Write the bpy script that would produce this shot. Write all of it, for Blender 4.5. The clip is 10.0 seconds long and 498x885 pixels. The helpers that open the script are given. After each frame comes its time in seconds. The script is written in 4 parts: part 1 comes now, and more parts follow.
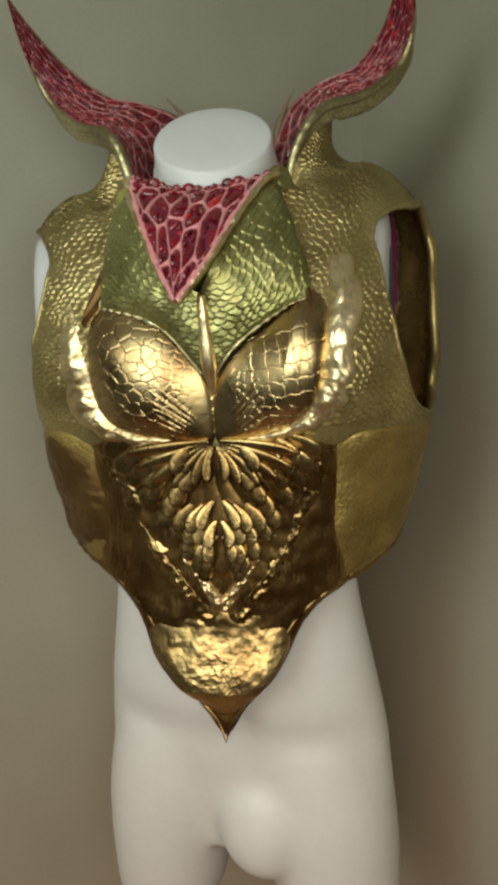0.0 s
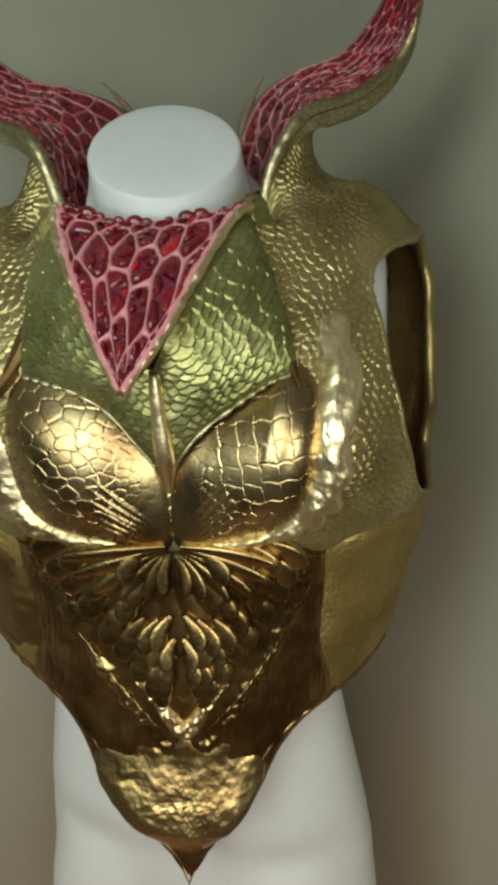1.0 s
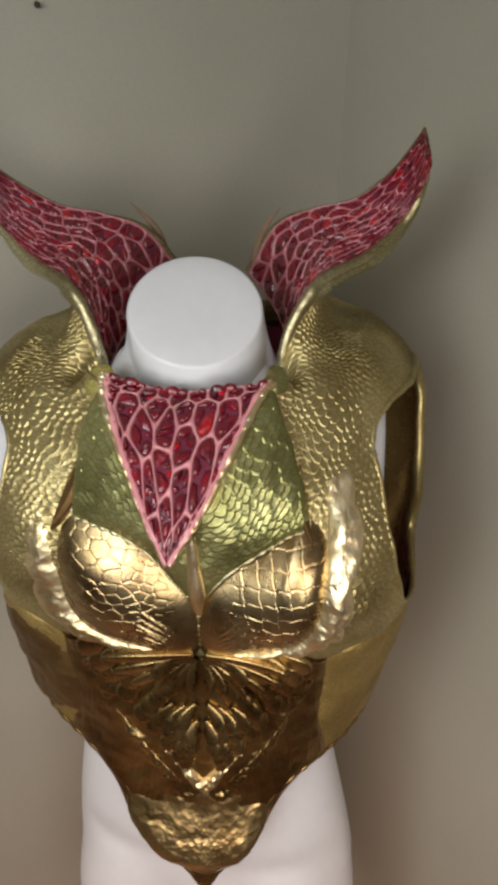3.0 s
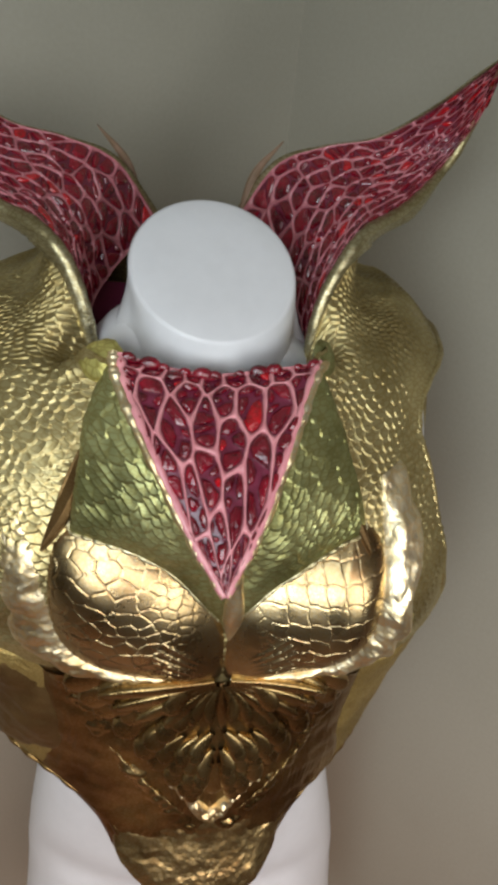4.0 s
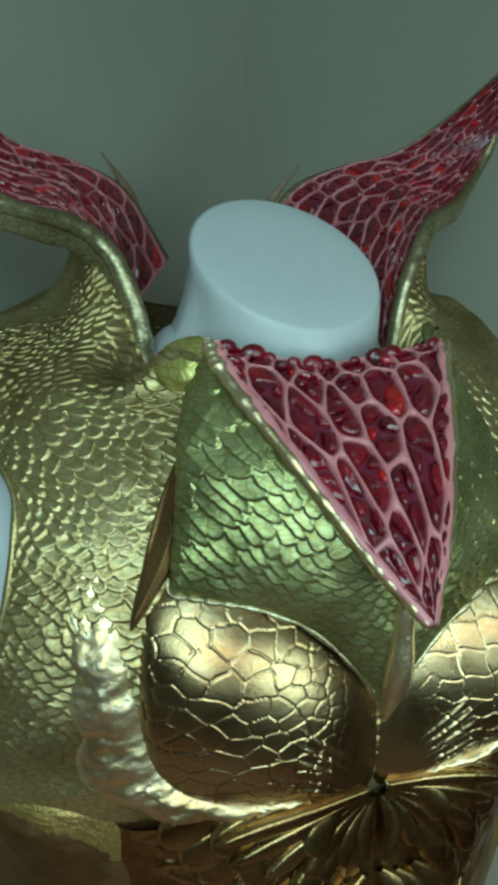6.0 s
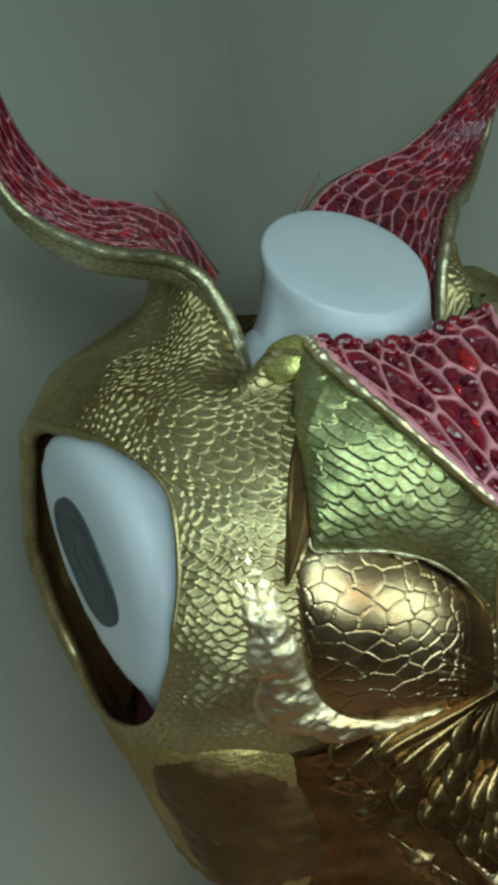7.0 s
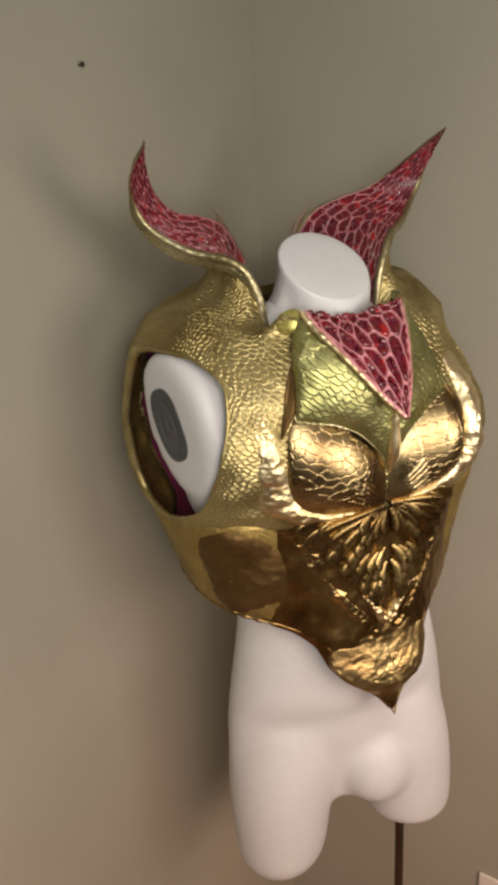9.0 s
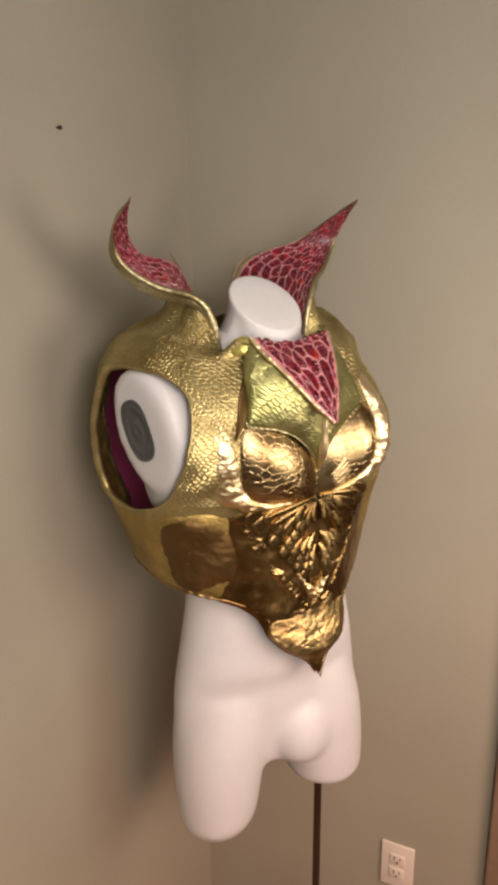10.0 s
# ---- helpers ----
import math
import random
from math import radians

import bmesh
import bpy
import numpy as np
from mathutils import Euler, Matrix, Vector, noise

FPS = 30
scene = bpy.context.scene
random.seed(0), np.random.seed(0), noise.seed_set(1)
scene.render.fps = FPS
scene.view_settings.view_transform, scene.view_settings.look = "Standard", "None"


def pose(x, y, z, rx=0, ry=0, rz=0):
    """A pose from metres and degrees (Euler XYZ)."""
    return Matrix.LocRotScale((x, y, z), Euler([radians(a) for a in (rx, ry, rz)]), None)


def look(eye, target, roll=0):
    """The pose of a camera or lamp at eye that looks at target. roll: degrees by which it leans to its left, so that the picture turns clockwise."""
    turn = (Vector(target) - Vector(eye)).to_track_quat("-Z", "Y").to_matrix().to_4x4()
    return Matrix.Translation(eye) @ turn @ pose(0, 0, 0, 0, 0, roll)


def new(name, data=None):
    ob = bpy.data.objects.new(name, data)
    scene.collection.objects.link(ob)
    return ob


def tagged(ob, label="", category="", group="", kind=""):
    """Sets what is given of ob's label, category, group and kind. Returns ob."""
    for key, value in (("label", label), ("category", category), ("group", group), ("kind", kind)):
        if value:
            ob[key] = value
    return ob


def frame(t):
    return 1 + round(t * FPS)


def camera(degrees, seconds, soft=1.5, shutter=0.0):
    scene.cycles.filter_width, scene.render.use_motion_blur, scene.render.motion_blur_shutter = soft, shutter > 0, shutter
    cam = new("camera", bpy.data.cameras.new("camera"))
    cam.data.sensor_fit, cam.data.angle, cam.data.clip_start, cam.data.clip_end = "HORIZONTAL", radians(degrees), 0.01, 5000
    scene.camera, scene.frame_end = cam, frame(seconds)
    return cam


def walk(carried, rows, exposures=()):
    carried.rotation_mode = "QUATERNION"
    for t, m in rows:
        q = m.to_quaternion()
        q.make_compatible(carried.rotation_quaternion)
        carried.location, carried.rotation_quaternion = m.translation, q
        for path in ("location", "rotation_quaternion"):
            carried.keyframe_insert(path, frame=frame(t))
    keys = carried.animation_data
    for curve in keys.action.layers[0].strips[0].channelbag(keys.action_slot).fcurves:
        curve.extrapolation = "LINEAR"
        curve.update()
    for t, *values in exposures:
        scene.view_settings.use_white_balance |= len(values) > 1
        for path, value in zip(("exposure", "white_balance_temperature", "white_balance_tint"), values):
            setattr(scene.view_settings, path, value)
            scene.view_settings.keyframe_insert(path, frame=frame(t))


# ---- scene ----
LENS = 39.5
cam = camera(LENS, 10.0, soft=4.2)
PATH = [
    (0, (0.1444, -0.6774, 1.4898), (-0.0435, 0.2792, 1.2668), -0.60),
    (0.5, (0.1509, -0.5881, 1.5152), (-0.0319, 0.3499, 1.2207), -1.90),
    (1, (0.1009, -0.5295, 1.5671), (-0.0056, 0.4214, 1.2767), 0.20),
    (1.5, (0.0766, -0.4855, 1.6099), (0.0041, 0.4460, 1.2533), 1.10),
    (2, (0.0757, -0.4630, 1.6709), (0.0258, 0.4589, 1.2868), 0.70),
    (2.5, (0.0653, -0.4880, 1.7218), (-0.0195, 0.4184, 1.3078), 0.70),
    (3, (0.0681, -0.5543, 1.7554), (-0.0012, 0.3607, 1.3579), 2.00),
    (3.2, (0.0433, -0.5602, 1.7513), (-0.0126, 0.3524, 1.3462), 2.70),
    (4.3, (-0.1015, -0.4031, 1.7279), (0.1315, 0.4521, 1.2649), 8.00),
    (4.5, (-0.1181, -0.3880, 1.7177), (0.1392, 0.4617, 1.2576), 8.30),
    (5, (-0.1486, -0.3661, 1.6913), (0.1523, 0.4952, 1.2818), 7.80),
    (5.2, (-0.1499, -0.3518, 1.6770), (0.1618, 0.5054, 1.2671), 7.50),
    (6.3, (-0.2028, -0.3715, 1.5977), (0.1116, 0.5593, 1.4112), -2.50),
    (6.5, (-0.2234, -0.3756, 1.5946), (0.0871, 0.5548, 1.3995), -5.30),
    (7, (-0.2615, -0.4032, 1.6221), (0.0702, 0.5121, 1.3936), -8.10),
    (7.5, (-0.2760, -0.4676, 1.6516), (-0.0086, 0.4533, 1.3681), -5.30),
    (8, (-0.3098, -0.5729, 1.7055), (-0.0011, 0.3253, 1.3926), -5.10),
    (8.5, (-0.3972, -0.6693, 1.7086), (-0.0287, 0.2007, 1.3810), -2.90),
    (9, (-0.4396, -0.7212, 1.6984), (-0.0775, 0.1529, 1.3745), -3.60),
    (9.5, (-0.5026, -0.7985, 1.7025), (-0.0477, 0.0371, 1.3944), -2.60),
    (10, (-0.6003, -0.8373, 1.7075), (-0.0827, -0.0270, 1.4330), -0.60),
]
EXPOSURES = [
    (0, -0.25, 7000, 5), (1, -0.27, 6500, 0), (2.0, -0.12, 6500, 9), (2.5, 0.0, 6600, 17), (3.2, 0.0, 6650, 20), (4.5, -0.16, 5900, 15), (5.2, -0.40, 5600, 9), (6.3, -0.66, 4950, -27),
    (6.6, -0.70, 4950, -27), (7.0, -0.54, 5200, -12), (7.5, -0.33, 5500, 6), (8.0, -0.31, 6300, 17), (8.5, -0.08, 7100, 22), (9.0, 0.0, 7500, 24), (9.5, 0.10, 7700, 27), (10, 0.26, 7900, 31),
]
walk(cam, [(t, look(eye, target, roll)) for t, eye, target, roll in PATH], EXPOSURES)

# ---- light ----
world = bpy.data.worlds.new("world")
world.use_nodes = True
scene.world = world
world.node_tree.nodes["Background"].inputs["Color"].default_value = (0.8, 0.85, 1.0, 1)
world.node_tree.nodes["Background"].inputs["Strength"].default_value = 0.035


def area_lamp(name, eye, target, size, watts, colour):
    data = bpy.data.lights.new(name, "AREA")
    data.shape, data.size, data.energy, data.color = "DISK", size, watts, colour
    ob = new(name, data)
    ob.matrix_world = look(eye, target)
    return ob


def spot_lamp(name, eye, target, size, watts, colour, cone, blend=1.0):
    data = bpy.data.lights.new(name, "SPOT")
    data.shadow_soft_size, data.energy, data.color = size, watts, colour
    data.spot_size, data.spot_blend = radians(cone), blend
    ob = new(name, data)
    ob.matrix_world = look(eye, target)
    return ob


spot_lamp("room_light", (0.05, -2.4, 2.15), (0.22, 0.2, 0.35), 0.80, 260.0, (1.0, 0.68, 0.54), 52)
# Added broad fill lamp, out of view: lifts the walls and the gold's reflections.
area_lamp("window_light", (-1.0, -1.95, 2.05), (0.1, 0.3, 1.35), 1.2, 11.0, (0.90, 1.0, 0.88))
# Three added fixed lamps standing in for the light carried beside the camera.
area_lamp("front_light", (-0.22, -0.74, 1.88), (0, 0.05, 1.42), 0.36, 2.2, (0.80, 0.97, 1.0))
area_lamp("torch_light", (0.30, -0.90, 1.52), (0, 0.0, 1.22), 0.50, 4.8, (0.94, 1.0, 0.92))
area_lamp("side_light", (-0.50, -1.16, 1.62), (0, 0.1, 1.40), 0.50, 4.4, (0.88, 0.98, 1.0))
# Added unseen spot that warms the floor and the foot of the walls.
spot_lamp("ceiling_light", (-0.60, -0.42, 2.44), (-0.58, -0.42, 0), 0.10, 135.0, (1.0, 0.74, 0.58), 46)


# ---- materials ----
def nodes_of(name):
    m = bpy.data.materials.new(name)
    m.use_nodes = True
    t = m.node_tree
    return m, t, t.nodes["Principled BSDF"]


def link(t, a, b):
    t.links.new(a, b)


def add(t, kind, **inputs):
    n = t.nodes.new(kind)
    for k, v in inputs.items():
        n.inputs[k.replace("_", " ")].default_value = v
    return n


def ramp(t, source, stops):
    n = t.nodes.new("ShaderNodeValToRGB")
    e = n.color_ramp.elements
    while len(e) < len(stops):
        e.new(0.5)
    for i, (p, c) in enumerate(stops):
        e[i].position, e[i].color = p, (*c, 1)
    link(t, source, n.inputs["Fac"])
    return n


def coords(t, scale=(1, 1, 1)):
    c = t.nodes.new("ShaderNodeTexCoord")
    m = t.nodes.new("ShaderNodeMapping")
    m.inputs["Scale"].default_value = scale
    link(t, c.outputs["Object"], m.inputs["Vector"])
    return m.outputs["Vector"]


def plain(name, dark, light, rough=0.5, metal=0.0, grain=60.0, bump=0.1, size=0.002, stain=4.0, coat=0.0, spread=0.06):
    """A surface with a broad stain and a fine grain in colour, roughness and relief."""
    m, t, p = nodes_of(name)
    v = coords(t)
    big = add(t, "ShaderNodeTexNoise", Scale=stain, Detail=4.0)
    fine = add(t, "ShaderNodeTexNoise", Scale=grain, Detail=6.0)
    link(t, v, big.inputs["Vector"])
    link(t, v, fine.inputs["Vector"])
    mix = add(t, "ShaderNodeMath")
    mix.operation = "MULTIPLY_ADD"
    mix.inputs[1].default_value = 0.35
    link(t, fine.outputs["Fac"], mix.inputs[0])
    half = add(t, "ShaderNodeMath")
    half.operation = "MULTIPLY"
    half.inputs[1].default_value = 0.65
    link(t, big.outputs["Fac"], half.inputs[0])
    link(t, half.outputs[0], mix.inputs[2])
    r = ramp(t, mix.outputs[0], [(0.35, dark), (0.65, light)])
    link(t, r.outputs["Color"], p.inputs["Base Color"])
    rr = add(t, "ShaderNodeMapRange")
    rr.inputs["To Min"].default_value, rr.inputs["To Max"].default_value = rough - spread, rough + spread
    link(t, fine.outputs["Fac"], rr.inputs["Value"])
    link(t, rr.outputs[0], p.inputs["Roughness"])
    p.inputs["Metallic"].default_value = metal
    p.inputs["Coat Weight"].default_value = coat
    b = add(t, "ShaderNodeBump", Strength=bump, Distance=size)
    link(t, fine.outputs["Fac"], b.inputs["Height"])
    link(t, b.outputs["Normal"], p.inputs["Normal"])
    return m


def gold(name, deep, bright, rough=0.25, cell=120.0, cellbump=0.0, crumple=25.0, crumplebump=0.25, metal=1.0, stretch=(1, 1, 1), groove_tone=1.0):
    """Metallic foil or foil leather: patchy tint, crumples, and a net of small scales in the relief."""
    m, t, p = nodes_of(name)
    v = coords(t)
    sv = coords(t, stretch)
    tint = add(t, "ShaderNodeTexNoise", Scale=14.0, Detail=3.0)
    fold = add(t, "ShaderNodeTexNoise", Scale=crumple, Detail=5.0, Roughness=0.6)
    net = add(t, "ShaderNodeTexVoronoi", Scale=cell)
    net.feature = "DISTANCE_TO_EDGE"
    link(t, v, tint.inputs["Vector"])
    link(t, v, fold.inputs["Vector"])
    link(t, sv, net.inputs["Vector"])
    r = ramp(t, tint.outputs["Fac"], [(0.36, deep), (0.64, bright)])
    # Base colour is darker and browner along the cell edges.
    groove = ramp(t, net.outputs["Distance"], [(0.0, (groove_tone, groove_tone * 0.9, groove_tone * 0.7)), (0.16, (1, 1, 1))])
    edged = t.nodes.new("ShaderNodeMix")
    edged.data_type, edged.blend_type = "RGBA", "MULTIPLY"
    edged.inputs[0].default_value = 1.0
    link(t, r.outputs["Color"], edged.inputs[6])
    link(t, groove.outputs["Color"], edged.inputs[7])
    link(t, edged.outputs[2], p.inputs["Base Color"])
    p.inputs["Metallic"].default_value = metal
    rr = add(t, "ShaderNodeMapRange")
    rr.inputs["To Min"].default_value, rr.inputs["To Max"].default_value = rough * 0.6, rough * 1.5
    link(t, fold.outputs["Fac"], rr.inputs["Value"])
    link(t, rr.outputs[0], p.inputs["Roughness"])
    b1 = add(t, "ShaderNodeBump", Strength=crumplebump, Distance=0.004)
    link(t, fold.outputs["Fac"], b1.inputs["Height"])
    cap = add(t, "ShaderNodeMapRange")
    cap.inputs["From Max"].default_value = 0.12
    link(t, net.outputs["Distance"], cap.inputs["Value"])
    b2 = add(t, "ShaderNodeBump", Strength=cellbump, Distance=0.0015)
    link(t, cap.outputs[0], b2.inputs["Height"])
    link(t, b1.outputs["Normal"], b2.inputs["Normal"])
    link(t, b2.outputs["Normal"], p.inputs["Normal"])
    return m


WALL = plain("wall_paint", (0.285, 0.263, 0.208), (0.33, 0.305, 0.245), rough=0.7, grain=220, bump=0.12, size=0.001, stain=2.5)
CEIL = plain("ceiling_paint", (0.66, 0.65, 0.62), (0.72, 0.71, 0.68), rough=0.8, grain=180)
FLOOR = plain("floor_wood", (0.17, 0.095, 0.050), (0.25, 0.145, 0.080), rough=0.5, grain=30)
WHITE = plain("mannequin_plastic", (0.52, 0.52, 0.53), (0.57, 0.57, 0.58), rough=0.42, grain=90, bump=0.02, size=0.0006)
SOCKET = plain("socket_plastic", (0.045, 0.05, 0.05), (0.075, 0.08, 0.08), rough=0.35, grain=200, bump=0.05)
DARKWOOD = plain("dark_wood", (0.035, 0.016, 0.008), (0.07, 0.03, 0.014), rough=0.35, grain=40)
CASING = plain("casing_paint", (0.17, 0.11, 0.075), (0.23, 0.15, 0.10), rough=0.5, grain=60)
IVORY = plain("outlet_plastic", (0.62, 0.55, 0.48), (0.68, 0.60, 0.53), rough=0.35, grain=120, bump=0.02)
BLACK = plain("black_slot", (0.02, 0.015, 0.012), (0.03, 0.02, 0.018), rough=0.6)
IRON = plain("stand_metal", (0.05, 0.03, 0.022), (0.09, 0.055, 0.04), rough=0.3, metal=0.8, grain=90)
OLIVE = gold("olive_gold_leather", (0.281, 0.223, 0.096), (0.508, 0.430, 0.215), rough=0.38, cell=150, cellbump=0.07, crumple=22, crumplebump=0.22, metal=0.88, stretch=(1, 1, 2.1), groove_tone=0.80)
FOIL = gold("crumpled_gold_foil", (0.311, 0.214, 0.093), (0.541, 0.417, 0.208), rough=0.36, cell=260, cellbump=0.05, crumple=40, crumplebump=0.25, groove_tone=0.85)
BROWNFOIL = gold("brown_gold_foil", (0.204, 0.118, 0.045), (0.403, 0.274, 0.115), rough=0.33, cell=260, cellbump=0.05, crumple=45, crumplebump=0.22, groove_tone=0.85)
PETAL = gold("petal_gold_foil", (0.239, 0.155, 0.063), (0.473, 0.348, 0.163), rough=0.27, cell=300, cellbump=0.05, crumple=70, crumplebump=0.2, groove_tone=0.9)
PALEGOLD = gold("pale_gold_scales", (0.333, 0.290, 0.161), (0.591, 0.540, 0.359), rough=0.37, cell=170, cellbump=0.12, crumple=40, crumplebump=0.2, metal=0.9, stretch=(1, 1, 2.1), groove_tone=0.65)
CROC = gold("crocodile_gold", (0.288, 0.198, 0.099), (0.505, 0.397, 0.225), rough=0.27, cell=300, cellbump=0.03, crumple=40, crumplebump=0.16)
BRIGHT = gold("bright_gold_foil", (0.582, 0.453, 0.255), (0.863, 0.752, 0.519), rough=0.38, cell=150, cellbump=0.0, crumple=70, crumplebump=0.35)
GREENGOLD = gold("green_gold_scales", (0.184, 0.193, 0.070), (0.416, 0.416, 0.193), rough=0.37, cell=145, cellbump=0.07, crumple=26, crumplebump=0.25, metal=0.88, stretch=(1, 1, 2.1), groove_tone=0.80)
YELLOWGOLD = gold("yellow_gold_leather", (0.450, 0.407, 0.106), (0.648, 0.596, 0.200), rough=0.36, cell=200, cellbump=0.15, crumple=40, crumplebump=0.25, metal=0.7, groove_tone=0.7)
BROWNLEATHER = gold("brown_gold_leather", (0.114, 0.064, 0.024), (0.190, 0.115, 0.044), rough=0.45, cell=420, cellbump=0.12, crumple=60, crumplebump=0.15, metal=0.85, groove_tone=0.8)
MATTGOLD = gold("matt_gold_leather", (0.298, 0.212, 0.069), (0.462, 0.338, 0.122), rough=0.46, cell=330, cellbump=0.25, crumple=60, crumplebump=0.2, metal=0.8, groove_tone=0.7)
FACING = gold("facing_leather", (0.288, 0.202, 0.073), (0.464, 0.352, 0.137), rough=0.26, cell=420, cellbump=0.03, crumple=30, crumplebump=0.2, metal=0.85)
THORN = plain("thorn_leather", (0.14, 0.09, 0.05), (0.26, 0.15, 0.10), rough=0.45, grain=120)
LINING = plain("magenta_lining", (0.16, 0.015, 0.06), (0.24, 0.03, 0.09), rough=0.45, grain=300)
WEB = plain("pink_web", (0.45, 0.15, 0.17), (0.66, 0.30, 0.31), rough=0.4, grain=150, bump=0.3, size=0.001, coat=0.2)
WEB_DARK = plain("dark_pink_web", (0.34, 0.10, 0.12), (0.54, 0.21, 0.23), rough=0.4, grain=150, bump=0.3, size=0.001, coat=0.2)
BACKING = plain("purple_pink_backing", (0.085, 0.008, 0.020), (0.20, 0.025, 0.060), rough=0.3, grain=200, bump=0.3, coat=0.3)
GEM_BRIGHT = plain("bright_red_resin", (0.20, 0.002, 0.005), (0.50, 0.006, 0.012), rough=0.1, grain=240, bump=0.8, size=0.003, stain=120, coat=0.6, spread=0.05)
GEM = plain("red_resin", (0.055, 0.001, 0.005), (0.22, 0.003, 0.014), rough=0.1, grain=170, bump=0.7, size=0.003, stain=60, coat=0.6, spread=0.05)


# ---- mesh helpers ----
def finish(name, verts, faces, material, parent=None, label="", smooth=True):
    me = bpy.data.meshes.new(name)
    me.from_pydata([tuple(map(float, v)) for v in verts], [], faces)
    if smooth:
        me.polygons.foreach_set("use_smooth", [True] * len(me.polygons))
    for mm in (material if isinstance(material, (list, tuple)) else [material]):
        me.materials.append(mm)
    me.update()
    ob = new(name, me)
    if parent is not None:
        ob.parent = parent
    if label:
        ob["label"] = label
    return ob


def part(name, bm, material, parent, label="", smooth=True):
    me = bpy.data.meshes.new(name)
    bm.to_mesh(me)
    bm.free()
    if smooth:
        me.polygons.foreach_set("use_smooth", [True] * len(me.polygons))
    me.materials.append(material)
    ob = new(name, me)
    ob.parent = parent
    if label:
        ob["label"] = label
    return ob


def box_bm(size, at=(0, 0, 0), bevel=0.0, segments=2):
    bm = bmesh.new()
    bmesh.ops.create_cube(bm, size=1)
    bmesh.ops.transform(bm, matrix=Matrix.Translation(at) @ Matrix.Diagonal((*size, 1)), verts=bm.verts)
    if bevel:
        bmesh.ops.bevel(bm, geom=bm.edges[:], offset=bevel, segments=segments, profile=0.5, affect="EDGES")
    return bm


def grid_faces(rows, cols, wrap=False, base=0):
    out = []
    for i in range(rows - 1):
        for j in range(cols if wrap else cols - 1):
            k = (j + 1) % cols
            out.append((base + i * cols + j, base + i * cols + k, base + (i + 1) * cols + k, base + (i + 1) * cols + j))
    return out


def curve_points(ctrl, n):
    """Points along a smooth curve through the control points."""
    c = np.array(ctrl, float)
    c = np.vstack([2 * c[0] - c[1], c, 2 * c[-1] - c[-2]])
    u = np.linspace(0, len(c) - 3, n)
    i = np.minimum(u.astype(int), len(c) - 4)
    f = (u - i)[:, None]
    a, b, d, e = c[i], c[i + 1], c[i + 2], c[i + 3]
    return 0.5 * (2 * b + (d - a) * f + (2 * a - 5 * b + 4 * d - e) * f ** 2 + (3 * b - a - 3 * d + e) * f ** 3)


def loop_points(ctrl, n):
    c = np.array(ctrl, float)
    m = len(c)
    u = np.linspace(0, m, n, endpoint=False)
    i = u.astype(int)
    f = (u - i)[:, None]
    a, b, d, e = c[(i - 1) % m], c[i % m], c[(i + 1) % m], c[(i + 2) % m]
    return 0.5 * (2 * b + (d - a) * f + (2 * a - 5 * b + 4 * d - e) * f ** 2 + (3 * b - a - 3 * d + e) * f ** 3)


def unit(v):
    return v / (np.linalg.norm(v, axis=-1, keepdims=True) + 1e-12)


def tube(points, radius, sides=12, closed=False, flat=1.0, up=None):
    """Verts and faces of a tube along points with a radius for each."""
    p = np.array(points, float)
    r = np.broadcast_to(np.asarray(radius, float), (len(p),))
    tan = np.roll(p, -1, 0) - np.roll(p, 1, 0) if closed else np.gradient(p, axis=0)
    tan = unit(tan)
    ref = np.array(up if up is not None else (0, -1, 0.15), float)
    side = unit(np.cross(tan, ref))
    nor = np.cross(side, tan)
    a = np.linspace(0, 2 * np.pi, sides, endpoint=False)
    ring = p[:, None] + r[:, None, None] * (np.cos(a)[None, :, None] * side[:, None] + flat * np.sin(a)[None, :, None] * nor[:, None])
    faces = grid_faces(len(p), sides, True)
    if closed:
        b = (len(p) - 1) * sides
        faces += [(b + j, b + (j + 1) % sides, (j + 1) % sides, j) for j in range(sides)]
    else:
        faces += [tuple(range(sides)), tuple(range(len(p) * sides - 1, (len(p) - 1) * sides - 1, -1))]
    return ring.reshape(-1, 3), faces


# ---- setting: a corner of a room ----
CORNER = Vector((0.1005, 0.4705))
LEFT_WAY = Vector((-0.8489, -0.5285))
RIGHT_WAY = Vector((0.5285, -0.8489))
ROOM_H = 2.5


def wall_piece(name, start, way, out, length, z0=0.0, z1=ROOM_H, label="", thick=0.12):
    """A slab of wall from start along way; out points away from the room."""
    bm = box_bm((length, thick, z1 - z0), (length / 2, thick / 2, (z0 + z1) / 2))
    me = bpy.data.meshes.new(name)
    bm.to_mesh(me)
    bm.free()
    me.materials.append(WALL)
    ob = new(name, me)
    ob.matrix_world = Matrix(((way.x, out.x, 0, start.x), (way.y, out.y, 0, start.y), (0, 0, 1, 0), (0, 0, 0, 1)))
    return tagged(ob, label, "wall", kind="structure")


wall_piece("wall_left", CORNER - LEFT_WAY * 0.12, LEFT_WAY, -RIGHT_WAY, 3.2, label="plain beige painted wall of the room corner")
DOOR_AT, DOOR_W = 0.680, 0.95
wall_piece("wall_right", CORNER, RIGHT_WAY, -LEFT_WAY, DOOR_AT, label="plain beige painted wall with a power outlet")
wall_piece("wall_right_top", CORNER + RIGHT_WAY * DOOR_AT, RIGHT_WAY, -LEFT_WAY, DOOR_W, 2.08, ROOM_H, "beige painted wall above the door")
wall_piece("wall_right_far", CORNER + RIGHT_WAY * (DOOR_AT + DOOR_W), RIGHT_WAY, -LEFT_WAY, 1.6, label="beige painted wall beyond the door")
wall_piece("wall_back", CORNER + LEFT_WAY * 3.08, RIGHT_WAY, LEFT_WAY, 3.215, label="beige painted wall behind the camera")
